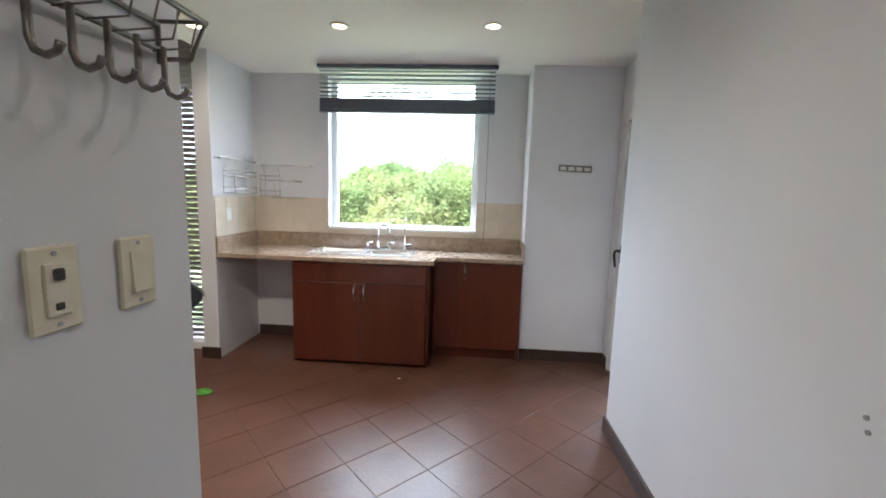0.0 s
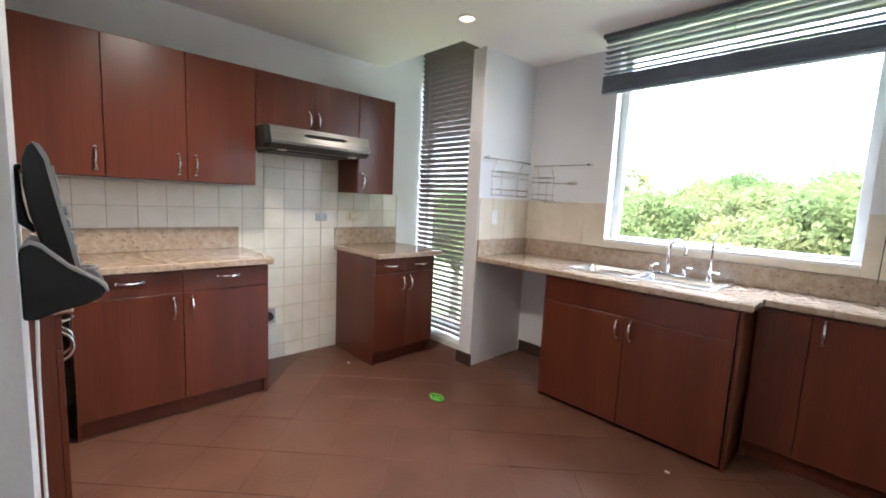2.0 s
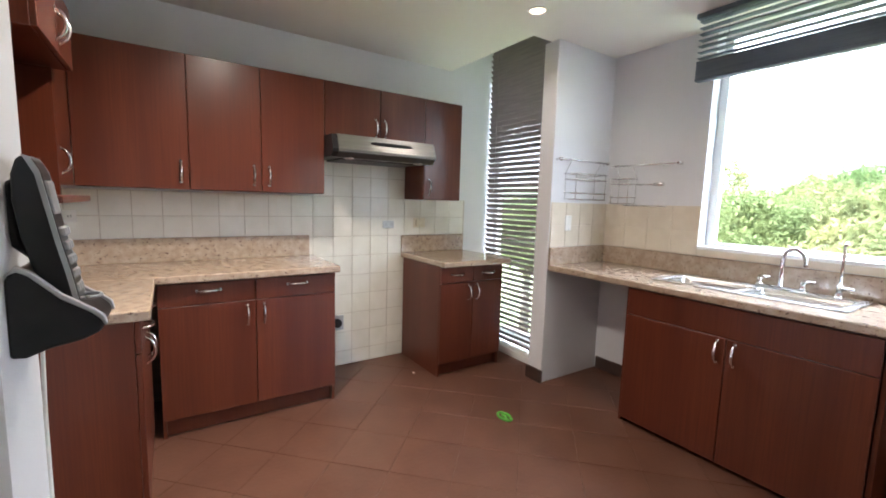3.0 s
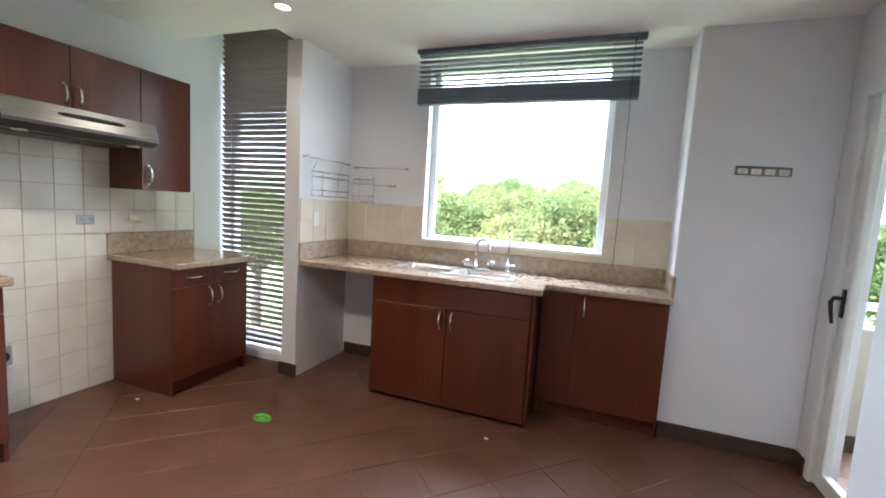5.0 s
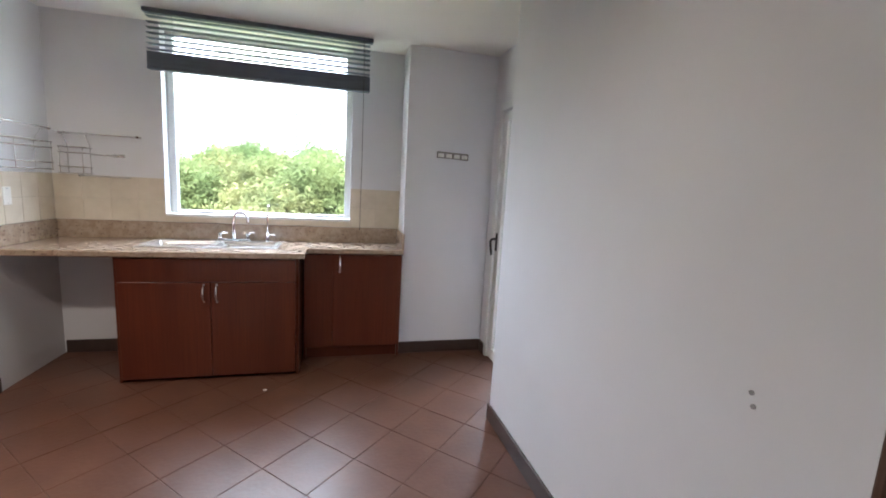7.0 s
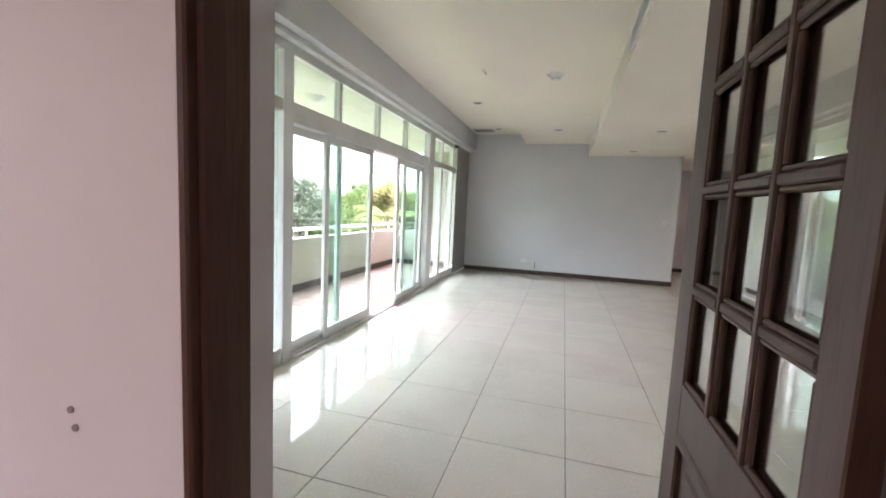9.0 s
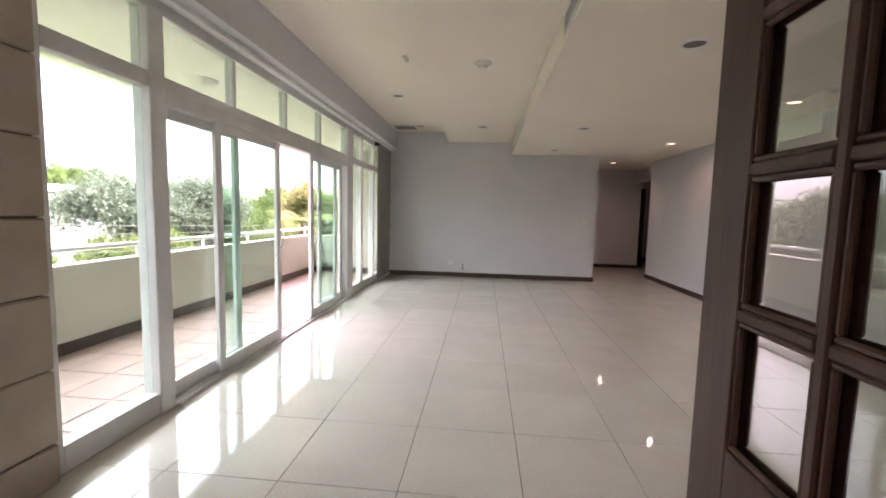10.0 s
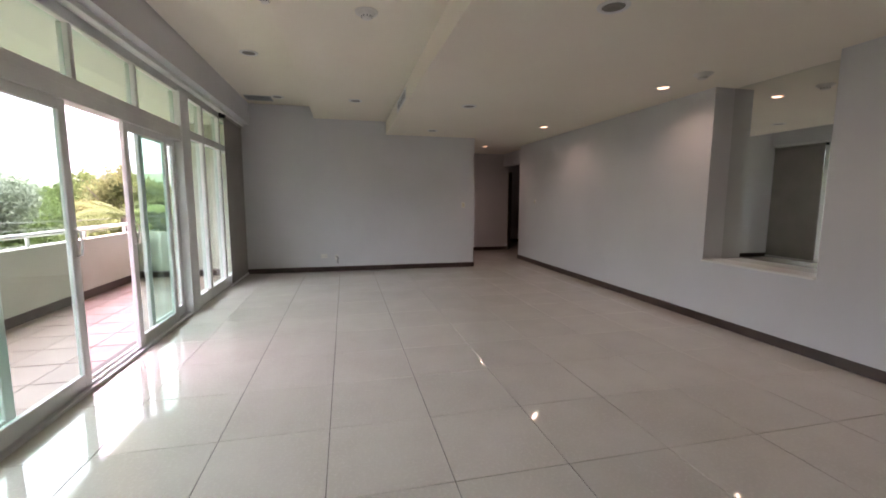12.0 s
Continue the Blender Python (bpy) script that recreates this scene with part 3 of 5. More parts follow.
g.tube([(-.015, .84, 1.03), (-.055, .84, 1.03), (-.068, .835, 1.01), (-.066, .825, .96), (-.060, .815, .90)], [.012, .011, .011, .010, .008], 8)
part("door_handle", g, BLACK, leaf, "black lever handle")


# ---- kitchen cabinets ----
def bow(x, z, length, upright, y=0.0):
    """A chrome bow handle on a front at y, facing -y."""
    pts = []
    for i in range(9):
        u = -1 + i / 4
        out = .034 * (1 - u * u) ** .6
        s = u * length / 2
        pts.append((x, y - out, z + s) if upright else (x + s, y - out, z))
    h = Geo().tube(pts, [.0055, .0065, .0075, .008, .008, .008, .0075, .0065, .0055], 8)
    for q in (pts[0], pts[-1]):
        h.cyl((q[0], y - .004, q[2]), (q[0], y, q[2]), .008, n=10)
    return h


def cabinet(name, m, w, d, z0, z1, fronts, label, toe=.0, group="", sides=True):
    """fronts: (kind, x0, x1, z0, z1, handle x or None, handle z, upright). Front face at y 0, looking to -y."""
    cab = thing(name, m, label, "cabinet", group)
    g = Geo()
    for x in (0, w - .018):
        part("side_panel", Geo().box(x, x + .018, .02, d, z0 if not toe else 0, z1, .001), WOOD, cab)
    g.box(.018, w - .018, .02, d, z0 + toe, z0 + toe + .018).box(.018, w - .018, .02, d, z1 - .018, z1)
    g.box(.018, w - .018, d - .012, d, z0 + toe + .018, z1 - .018)
    part("body", g, WOOD, cab)
    if toe:
        part("toe_kick", Geo().box(.018, w - .018, .06, .075, 0, toe), WOOD, cab)
    for kind, x0, x1, a, b, hx, hz, up in fronts:
        f = part(kind, Geo().box(x0 + .002, x1 - .002, 0, .019, a + .002, b - .002, .0018), WOOD, cab)
        if hx is not None:
            part("handle", bow(hx, hz, .115, up), CHROME, f, "chrome bow handle")
    return cab


TOP = .87
TOPL = .88   # the corner run stands a little higher
g1 = "kitchen base cabinets"
w = .965
cabinet("base_cabinet", pose(-2.55, .79, 0, 0, 0, 90), w, .53, 0, TOPL,
        [("drawer", 0, w / 2, .745, TOPL - .008, w / 4, .825, False), ("drawer", w / 2, w, .745, TOPL - .008, w * .75, .825, False),
         ("door", 0, w / 2, .105, .745, w / 2 - .045, .66, True), ("door", w / 2, w, .105, .745, w / 2 + .045, .66, True)],
        "red-brown mahogany base cabinet with two drawers and doors", toe=.10, group=g1)
w = .61
cabinet("base_cabinet", pose(-2.49, 2.545, 0, 0, 0, 90), w, .60, 0, TOP,
        [("drawer", 0, w / 2, .735, .862, w / 4, .80, False), ("drawer", w / 2, w, .735, .862, w * .75, .80, False),
         ("door", 0, w / 2, .105, .735, w / 2 - .04, .65, True), ("door", w / 2, w, .105, .735, w / 2 + .04, .65, True)],
        "narrow mahogany base cabinet standing beside the tall blind", toe=.10, group=g1)
w = .70
cabinet("base_cabinet", pose(-1.83, .755, 0, 0, 0, 180), w, .54, 0, TOPL,
        [("drawer", 0, w / 2, .745, TOPL - .008, w * .25, .815, False), ("drawer", w / 2, w, .745, TOPL - .008, w * .75, .815, False),
         ("door", 0, w / 2, .105, .745, w / 2 - .045, .66, True), ("door", w / 2, w, .105, .745, w / 2 + .045, .66, True)],
        "mahogany corner base cabinet with a plain end panel", toe=.10, group=g1)
w = 1.14
cabinet("sink_cabinet", pose(-1.408, 3.205, 0), w, .60, 0, TOP,
        [("drawer", .02, w - .02, .70, .862, None, 0, False), ("door", .02, w / 2, .03, .70, w / 2 - .04, .625, True), ("door", w / 2, w - .02, .03, .70, w / 2 + .04, .625, True)],
        "dark mahogany sink cabinet with a false drawer and two doors", toe=.02, group=g1)
w = .76
cabinet("base_cabinet", pose(-.255, 3.46, 0), w, .35, 0, TOP,
        [("door", .0, .22, .105, .862, None, 0, True), ("door", .22, w, .105, .862, .27, .785, True)],
        "shallow dark mahogany cabinet with one door beside the sink", toe=.10, group=g1)

UB, UT = 1.382, 2.14
g2 = "kitchen wall cabinets"
UX, UD = -2.78, .32
cabinet("wall_cabinet", pose(UX, .46, 0, 0, 0, 90), .51, UD, UB, UT, [("door", 0, .51, UB, UT, .47, UB + .10, True)], "tall mahogany wall cabinet in the corner", group=g2)
cabinet("wall_cabinet", pose(UX, .97, 0, 0, 0, 90), .79, UD, UB, UT,
        [("door", 0, .39, UB, UT, .345, UB + .10, True), ("door", .39, .79, UB, UT, .435, UB + .10, True)], "mahogany wall cabinet with two doors above the tiles", group=g2)
cabinet("wall_cabinet", pose(UX, 1.76, 0, 0, 0, 90), .79, UD, 1.78, UT,
        [("door", 0, .41, 1.78, UT, .375, 1.865, True), ("door", .41, .79, 1.78, UT, .445, 1.865, True)], "short mahogany wall cabinet above the cooker hood", group=g2)
cabinet("wall_cabinet", pose(UX, 2.55, 0, 0, 0, 90), .35, UD, 1.365, UT, [("door", 0, .35, 1.365, UT, .045, 1.465, True)], "narrow mahogany wall cabinet beside the hood", group=g2)
cabinet("wall_cabinet", pose(-2.46, .46, 0, 0, 0, 180), .32, .255, UB, UT, [("door", 0, .32, UB, UT, .05, UB + .11, True)], "mahogany corner wall cabinet with one door", group=g2)
cab = cabinet("wall_cabinet", pose(-1.86, .53, 0, 0, 0, 180), .60, .325, 1.88, UT,
              [("door", 0, .30, 1.88, UT, .27, 1.98, True), ("door", .30, .60, 1.88, UT, .33, 1.98, True)], "mahogany wall cabinet with an open shelf niche below", group=g2)
g = Geo().box(0, .018, .07, .325, 1.335, 1.88).box(.582, .60, .07, .325, 1.335, 1.88).box(.018, .582, .313, .325, 1.335, 1.88)
part("niche", g, WOOD, cab)
part("shelf", Geo().box(-.01, .61, -.03, .325, 1.31, 1.335, .003), WOOD, cab)

# ---- worktops ----
CT = .91
CTL = .922


def worktop(name, m, boxes, label):
    t = thing(name, m, label, "worktop")
    for b in boxes:
        part("slab", Geo().box(*b), GRANITE, t)
    return t


t = worktop("worktop", pose(0, 0, 0), [(WX, -2.51, .2, 1.777, TOPL, CTL, .006), (-2.51, -1.795, .2, .79, TOPL, CTL, .006)], "L-shaped polished beige granite worktop on the corner cabinets")
part("upstand", Geo().box(WX, WX + .022, .222, 1.74, CTL, 1.075, .003), GRANITE, t)
part("upstand", Geo().box(WX, -1.795, .2, .222, CTL, 1.075, .003), GRANITE, t)
t = worktop("worktop", pose(0, 0, 0), [(WX, -2.418, 2.522, 3.178, TOP, CT, .006)], "square beige granite worktop on the narrow cabinet")
part("upstand", Geo().box(WX, WX + .022, 2.522, 3.178, CT, 1.055, .003), GRANITE, t)
S0, S1, T0, T1 = -1.33, -.45, 3.37, 3.75
t = worktop("worktop", pose(0, 0, 0), [(-2.033, -.228, 3.18, T0, TOP, CT, .006), (-2.033, S0, T0, NY, TOP, CT, 0), (S1, -.228, T0, NY, TOP, CT, 0), (S0, S1, T1, NY, TOP, CT, 0),
                                      (-.228, .513, 3.43, NY, TOP, CT, .006)], "long beige granite sink worktop with a stepped front")
part("upstand", Geo().box(-2.013, .513, NY - .022, NY, CT, 1.04, .003), GRANITE, t)
part("upstand", Geo().box(-2.035, -2.013, 3.185, NY, CT, 1.04, .003), GRANITE, t)
part("upstand", Geo().box(.495, .515, 3.44, NY - .022, CT, 1.04, .003), GRANITE, t)

# ---- sink and taps ----
sk = thing("sink", pose(0, 0, CT), "double-bowl stainless steel sink set in granite", "sink")
mid = (S0 + S1) / 2
g = Geo()
for x0, x1, y0, y1 in ((S0 - .015, S1 + .015, T0 - .015, T0 + .03), (S0 - .015, S1 + .015, T1 - .075, T1 + .015), (S0 - .015, S0 + .03, T0 + .03, T1 - .075), (S1 - .03, S1 + .015, T0 + .03, T1 - .075),
                       (mid - .02, mid + .02, T0 + .03, T1 - .075)):
    g.box(x0, x1, y0, y1, .0, .008, .002)
part("rim", g, STEEL, sk)
for x0, x1 in ((S0 + .03, mid - .02), (mid + .02, S1 - .03)):
    y0, y1 = T0 + .03, T1 - .075
    g = Geo()
    a = [(x0, y0), (x1, y0), (x1, y1), (x0, y1)]
    rings = []
    for z, ins in ((.006, 0), (-.02, .008), (-.14, .018), (-.165, .035), (-.17, .07)):
        rings.append(len(g.v))
        cr = .05
        for cx, cy, a0 in ((x1 - ins - cr, y1 - ins - cr, 0), (x0 + ins + cr, y1 - ins - cr, 90), (x0 + ins + cr, y0 + ins + cr, 180), (x1 - ins - cr, y0 + ins + cr, 270)):
            for k in range(5):
                an = radians(a0 + k * 22.5)
                sx = cr if z < .006 else .0
                g.v.append((cx + (math.cos(an) * cr if sx else (cr if math.cos(an) > 1e-6 or a0 in (0, 270) else -cr)),
                            cy + (math.sin(an) * cr if sx else (cr if a0 in (0, 90) else -cr)), z))
    for r0, r1 in zip(rings[:-1], rings[1:]):
        for k in range(20):
            g.face((r0 + k, r0 + (k + 1) % 20, r1 + (k + 1) % 20, r1 + k)[::-1], True)
    g.face([rings[-1] + k for k in range(20)])
    b = part("bowl", g, STEEL, sk)
    part("drain", Geo().lathe([(.001, -.166), (.03, -.166), (.038, -.169)], ((x0 + x1) / 2, (y0 + y1) / 2, 0), 16), CHROME, b)
tap = thing("kitchen_tap", pose(-.80, 3.715, CT + .008), "chrome swan-neck tap with two levers", "tap")
part("base", Geo().box(-.12, .12, -.025, .025, 0, .018, .008), CHROME, tap)
part("spout", Geo().tube([(0, 0, .018), (0, 0, .16)] + [(.0 + .055 - .055 * math.cos(radians(a)), -.04 * math.sin(radians(a / 2)), .16 + .075 * math.sin(radians(a))) for a in range(20, 181, 20)]
                         + [(.112, -.045, .145)], [.013, .011] + [.010] * 9 + [.011], 12), CHROME, tap)
for s in (-1, 1):
    lv = Geo().cyl((s * .10, 0, .018), (s * .10, 0, .055), .015, .013)
    lv.tube([(s * .10, 0, .058), (s * .10 + .03, -.02, .064), (s * .10 + .06, -.035, .066)], [.011, .008, .006], 8)
    part("lever", lv, CHROME, tap)
ft = thing("filter_tap", pose(-.55, 3.70, CT + .008), "slim chrome filter tap beside the sink bowl", "tap")
part("base", Geo().cyl((0, 0, 0), (0, 0, .07), .016, .012).tube([(0, 0, .05), (.035, -.01, .056), (.06, -.015, .056)], [.010, .008, .007], 8), CHROME, ft)
part("spout", Geo().tube([(0, 0, .07), (0, 0, .27), (.005, -.012, .287), (.012, -.03, .29), (.016, -.05, .275)], [.007, .006, .006, .006, .008], 10), CHROME, ft)

# ---- cooker hood ----
hd = thing("cooker_hood", pose(0, 0, 0), "slim brushed steel cooker hood under the wall cabinet", "cooker hood")
prof = [(WX, 1.64), (-2.66, 1.63), (-2.62, 1.66), (-2.615, 1.68), (-2.65, 1.775), (WX, 1.778)]
part("shell", Geo().prism(prof, 1, 1.80, 2.545), HOOD_DARK, hd, "dark grey hood body")
part("fascia", Geo().prism([(-2.616, 1.664), (-2.611, 1.681), (-2.648, 1.7795), (-2.72, 1.7815), (-2.72, 1.7785), (-2.6505, 1.7762), (-2.6148, 1.6802), (-2.6198, 1.664)], 1, 1.802, 2.545), HOOD_STEEL, hd, "brushed steel front")
part("end_plate", Geo().prism(prof, 1, 2.545, 2.552), HOOD_STEEL, hd)
part("end_cap", Geo().prism(prof, 1, 1.763, 1.80), BLACK, hd)
part("control_panel", Geo().tube([(-2.634, 2.03, 1.735), (-2.635, 2.06, 1.735), (-2.635, 2.20, 1.735), (-2.635, 2.33, 1.735), (-2.634, 2.36, 1.735)], [.005, .013, .015, .013, .005], 12), BLACK, hd, "black rounded control strip")
part("filter", Geo().box(WX + .06, -2.76, 1.86, 2.48, 1.624, 1.64, .002), HOOD_DARK, hd)
for y in (1.90, 2.44):
    part("lamp", Geo().lathe([(.001, 1.624), (.03, 1.624), (.035, 1.632)], (-2.69, y, 0), 18), PLASTIC_WHITE, hd)


# ---- wall plates ----
def plate(name, m, label, toggles, w=.072, h=.116, mat=None, box=0):
    """A plate whose back is at y 0, facing -y."""
    pl = thing(name, m, label, "switch" if "switch" in label else "socket")
    part("plate", Geo().box(-w / 2, w / 2, -.007, 0, -h / 2, h / 2, .004), mat or IVORY, pl)
    if box:
        part("cover", Geo().box(-w * .36, w * .36, -box, -.007, -h * .34, h * .34, .005), mat or IVORY, pl)
    for k in toggles:
        if k == "rocker":
            part("rocker", Geo().prism([(-.0075, -.034), (-.013, -.032), (-.0085, .034), (-.007, .034)], 0, -.017, .017), IVORY, pl)
        if k == "double":
            part("insert", Geo().box(-.017, .017, -.010, -.006, -.036, .036, .002), IVORY, pl)
            part("knob", Geo().box(-.007, .007, -.016, -.009, .012, .028, .002), VENT_DARK, pl)
            part("knob", Geo().box(-.006, .006, -.012, -.009, -.028, -.018, .002), VENT_DARK, pl)
        if k == "outlet":
            for s in (-1, 1):
                # raised dark bars paint the shade inside the socket holes
                part("slot", Geo().box(s * .026 - .008, s * .026 - .005, -.0085, -.006, -.006, .006).box(s * .026 + .005, s * .026 + .008, -.0085, -.006, -.006, .006), VENT_DARK, pl)
        if k == "screws":
            for s in (-1, 1):
                part("screw", Geo().cyl((0, -.0085, s * h * .41), (0, -.006, s * h * .41), .0035, n=10), SILVER_PLASTIC, pl)
    return pl


plate("wall_switch", pose(-.49, .455, 1.305, 0, 0, 90), "ivory double switch plate on the passage wall", ["double", "screws"])
plate("wall_switch", pose(-.49, .592, 1.304, 0, 0, 90), "ivory rocker switch plate on the passage wall", ["rocker", "screws"])
plate("wall_socket", pose(WX + .008, .36, 1.21, 0, 0, 90), "white double socket on the tiles above the worktop", ["outlet"], .115, .072, PLASTIC_WHITE)
plate("wall_socket", pose(WX + .008, 2.40, 1.15, 0, 0, 90), "grey double socket plate on the white tiles", ["outlet"], .105, .062, SILVER_PLASTIC)
plate("wall_socket", pose(WX + .008, 2.70, 1.165, 0, 0, 90), "cream junction box on the white tiles", ["screws"], .12, .085, box=.03)
s = thing("cooker_socket", pose(WX + .008, 1.955, .36, 0, 0, 90), "grey round cooker socket low on the tiles", "socket")
part("plate", Geo().box(-.055, .055, -.008, 0, -.06, .06, .004), SILVER_PLASTIC, s)
part("face", Geo().cyl((0, -.008, 0), (0, -.03, 0), .036, .034, 20), BLACK, s)
plate("wall_switch", pose(-2.026, 3.37, 1.22, 0, 0, 90), "white blank switch plate on the cream tiles", ["screws"], .07, .115, PLASTIC_WHITE)
plate("wall_switch", pose(FX, -1.78, 1.23, 0, 0, -90), "white switch plate near the hallway corner", ["rocker"], .075, .12, PLASTIC_WHITE)
plate("wall_socket", pose(FX, .88, .29, 0, 0, -90), "white wall socket low on the grey wall", ["outlet"], .115, .075, PLASTIC_WHITE)
s = thing("cable_outlet", pose(FX, .66, .26, 0, 0, -90), "small grey cable outlet with a dangling plug", "socket")
part("plate", Geo().box(-.03, .03, -.012, 0, -.05, .05, .003), PLASTIC_WHITE, s)
part("cable", Geo().tube([(0, -.012, .02), (.005, -.05, .025), (.03, -.06, -.005), (.025, -.05, -.06), (.03, -.04, -.11)], .008, 8), VENT_DARK, s)
plate("wall_switch", pose(9.55, SY, 1.30, 0, 0, 180), "small dark switch on the long grey wall", ["double"], .05, .07, PLASTIC_WHITE)

# ---- telephone on the wall end ----
def rounded(ob, width):
    """Softens the edges of a moulded part."""
    mod = ob.modifiers.new("bevel", "BEVEL")
    mod.width, mod.segments, mod.limit_method = width, 3, "ANGLE"
    return ob


ph = thing("cordless_phone", pose(-.555, .722, 1.190) @ Matrix.Diagonal((.74, .60, .72, 1)), "black and silver cordless phone cradle screwed to the wall", "telephone")
side = [(0, -.012), (0, .10), (.008, .112), (.018, .116), (.032, .108), (.070, .072), (.112, .046), (.124, .036), (.127, .026), (.120, .014), (.095, .004), (.05, -.004), (.02, -.014)]
rounded(part("body", Geo().prism(side, 0, -.052, .052), BLACK, ph), .008)
rim = [(0, .105), (.016, .121), (.034, .112), (.072, .077), (.114, .051), (.128, .040), (.132, .026), (.127, .024), (.122, .034), (.110, .045), (.069, .070), (.031, .105), (.017, .112)]
for s in (-1, 1):
    rounded(part("trim", Geo().prism(rim, 0, s * .050 - .005, s * .050 + .005), SILVER_PLASTIC, ph), .002)
part("dial", Geo().tube(arc((0, .098, .062), .020, 0, 360, 16, 2), .003, 6), SILVER_PLASTIC, ph)
hs = thing("phone_receiver", pose(-.555, .759, 1.219, 8, 0, 0) @ Matrix.Scale(.88, 4), "black cordless handset with silver trim standing in its cradle", "telephone")
prof = [(.004, -.004), (-.006, .02), (-.013, .06), (-.016, .10), (-.015, .14), (-.010, .172), (-.002, .190), (.006, .194), (.013, .188), (.017, .172), (.018, .13), (.019, .09), (.021, .05), (.022, .01), (.018, -.004)]
rounded(part("shell", Geo().prism(prof, 0, -.024, .024), BLACK, hs), .006)
edge = [(.004, .1945), (.011, .191), (.0165, .174), (.0175, .13), (.0185, .09), (.0205, .05), (.0215, .01), (.0165, .01), (.0155, .05), (.0135, .09), (.0125, .13), (.0115, .17), (.007, .186)]
for s in (-1, 1):
    part("trim", Geo().prism(edge, 0, s * .0242 - .0012, s * .0242 + .0012), SILVER_PLASTIC, hs)
part("screen", Geo().box(-.017, .017, .015, .0195, .122, .162, .001), KEY_GREY, hs)
for i in range(5):
    for j in range(3):
        part("key", Geo().box(-.018 + j * .0125, -.008 + j * .0125, .016, .0235, .022 + i * .018, .034 + i * .018, .002), KEY_GREY, hs)
part("belt_clip", Geo().tube([(0, -.012, .165), (0, -.021, .16), (0, -.025, .12), (0, -.024, .09), (0, -.015, .075)], [.004, .006, .006, .006, .004], 8), BLACK, hs)
part("cord", Geo().tube([(-.05, .017, 0), (-.052, .012, -.14), (-.057, .010, -.34), (-.053, .010, -.64), (-.058, .010, -.94), (-.054, .018, -1.12), (-.054, .022, -1.2)], .0035, 6), PLASTIC_WHITE, ph, "thin pale cord")

# ---- wire hook rack in the passage ----
hr = thing("hook_rack", pose(-.49, .42, 1.672), "grey wire wall rack with hooks along its edge", "hook rack")
for z, x in ((.045, .0), (.045, .085), (.0, .008)):
    part("rail", Geo().tube([(x + .004, -.42, z), (x + .004, .25, z)], .005, 8), BRONZE, hr)
for y in (-.42, .25):
    part("end_frame", Geo().tube([(.004, y, -.02), (.004, y, .05), (.089, y, .047), (.06, y, -.012), (.01, y, -.012)], .0045, 8), BRONZE, hr)
for i in range(16):
    y = -.40 + i * .042
    part("wire", Geo().tube([(.089, y, .045), (.075, y, .0), (.008, y, -.004)], .0018, 5), BRONZE, hr)
for y in (-.30, -.22, -.14, -.06, .01, .064, .118, .17, .225):
    part("hook", Geo().tube([(.03, y, .0), (.03, y, -.06), (.036, y, -.075), (.05, y, -.081), (.064, y, -.076), (.07, y, -.066)], [.0045, .005, .005, .0048, .0048, .006], 8), BRONZE, hr)

# ---- hanging rails with wire racks in the sink corner ----
rl = thing("hanging_rail", pose(-2.035, 3.20, 1.685), "slim chrome hanging rail on the stub wall", "rail")
part("tube", Geo().tube([(.04, .0, 0), (.04, .58, 0)], .006, 10), CHROME, rl)
for y in (.02, .56):
    part("bracket", Geo().cyl((0, y, 0), (.05, y, 0), .009, n=10).lathe([(.004, -.014), (.013, -.008), (.013, .008), (.004, .014)], (.04, y, 0), 12), CHROME, rl)
rl = thing("hanging_rail", pose(-2.0, NY, 1.665), "slim chrome hanging rail beside the window", "rail")
part("tube", Geo().tube([(.02, -.04, 0), (.56, -.04, 0)], .006, 10), CHROME, rl)
for x in (.04, .54):
    part("bracket", Geo().cyl((x, 0, 0), (x, -.05, 0), .009, n=10), CHROME, rl)


def wire_rack(m, w, label):
    """A hanging wire basket; runs along local x, wall at y 0, room to -y; hung from z 0."""
    r = thing("wire_rack", m, label, "wire rack", "racks on the hanging rails")
    for z, dp in ((-.10, .11), (-.14, .11), (-.24, .11), (-.285, .11)):
        part("rim", Geo().tube([(0, -.012, z), (w, -.012, z), (w, -dp, z), (0, -dp, z), (0, -.012, z)], .004, 6), CHROME, r)
    for x in (.01, w - .01):
        part("hanger", Geo().tube([(x, -.03, .004), (x, -.052, .008), (x, -.055, -.02), (x, -.012, -.09), (x, -.012, -.285), (x, -.11, -.285), (x, -.11, -.10)], .003, 6), CHROME, r)
    for i in range(1, 6):
        part("wire", Geo().tube([(w * i / 6, -.012, -.285), (w * i / 6, -.11, -.285)], .002, 5), CHROME, r)
    return r


wire_rack(pose(-2.035, 3.30, 1.685, 0, 0, 90), .36, "chrome wire basket hanging on the stub wall rail")
wire_rack(pose(-1.93, NY, 1.665), .16, "small chrome wire basket in the sink corner")
ho = thing("roll_holder", pose(-1.74, NY, 1.52), "chrome kitchen roll holder beside the window", "roll holder")
part("arm", Geo().tube([(.0, 0, 0), (0, -.06, 0), (.19, -.06, 0)], .006, 8), CHROME, ho)
part("clamp", Geo().cyl((.13, -.06, 0), (.20, -.06, 0), .013, n=12).cyl((.165, 0, 0), (.165, -.06, 0), .009, n=10), CHROME, ho)
part("lower_rod", Geo().tube([(-.10, 0, -.15), (-.10, -.06, -.155), (.23, -.06, -.155)], .005, 8), CHROME, ho)

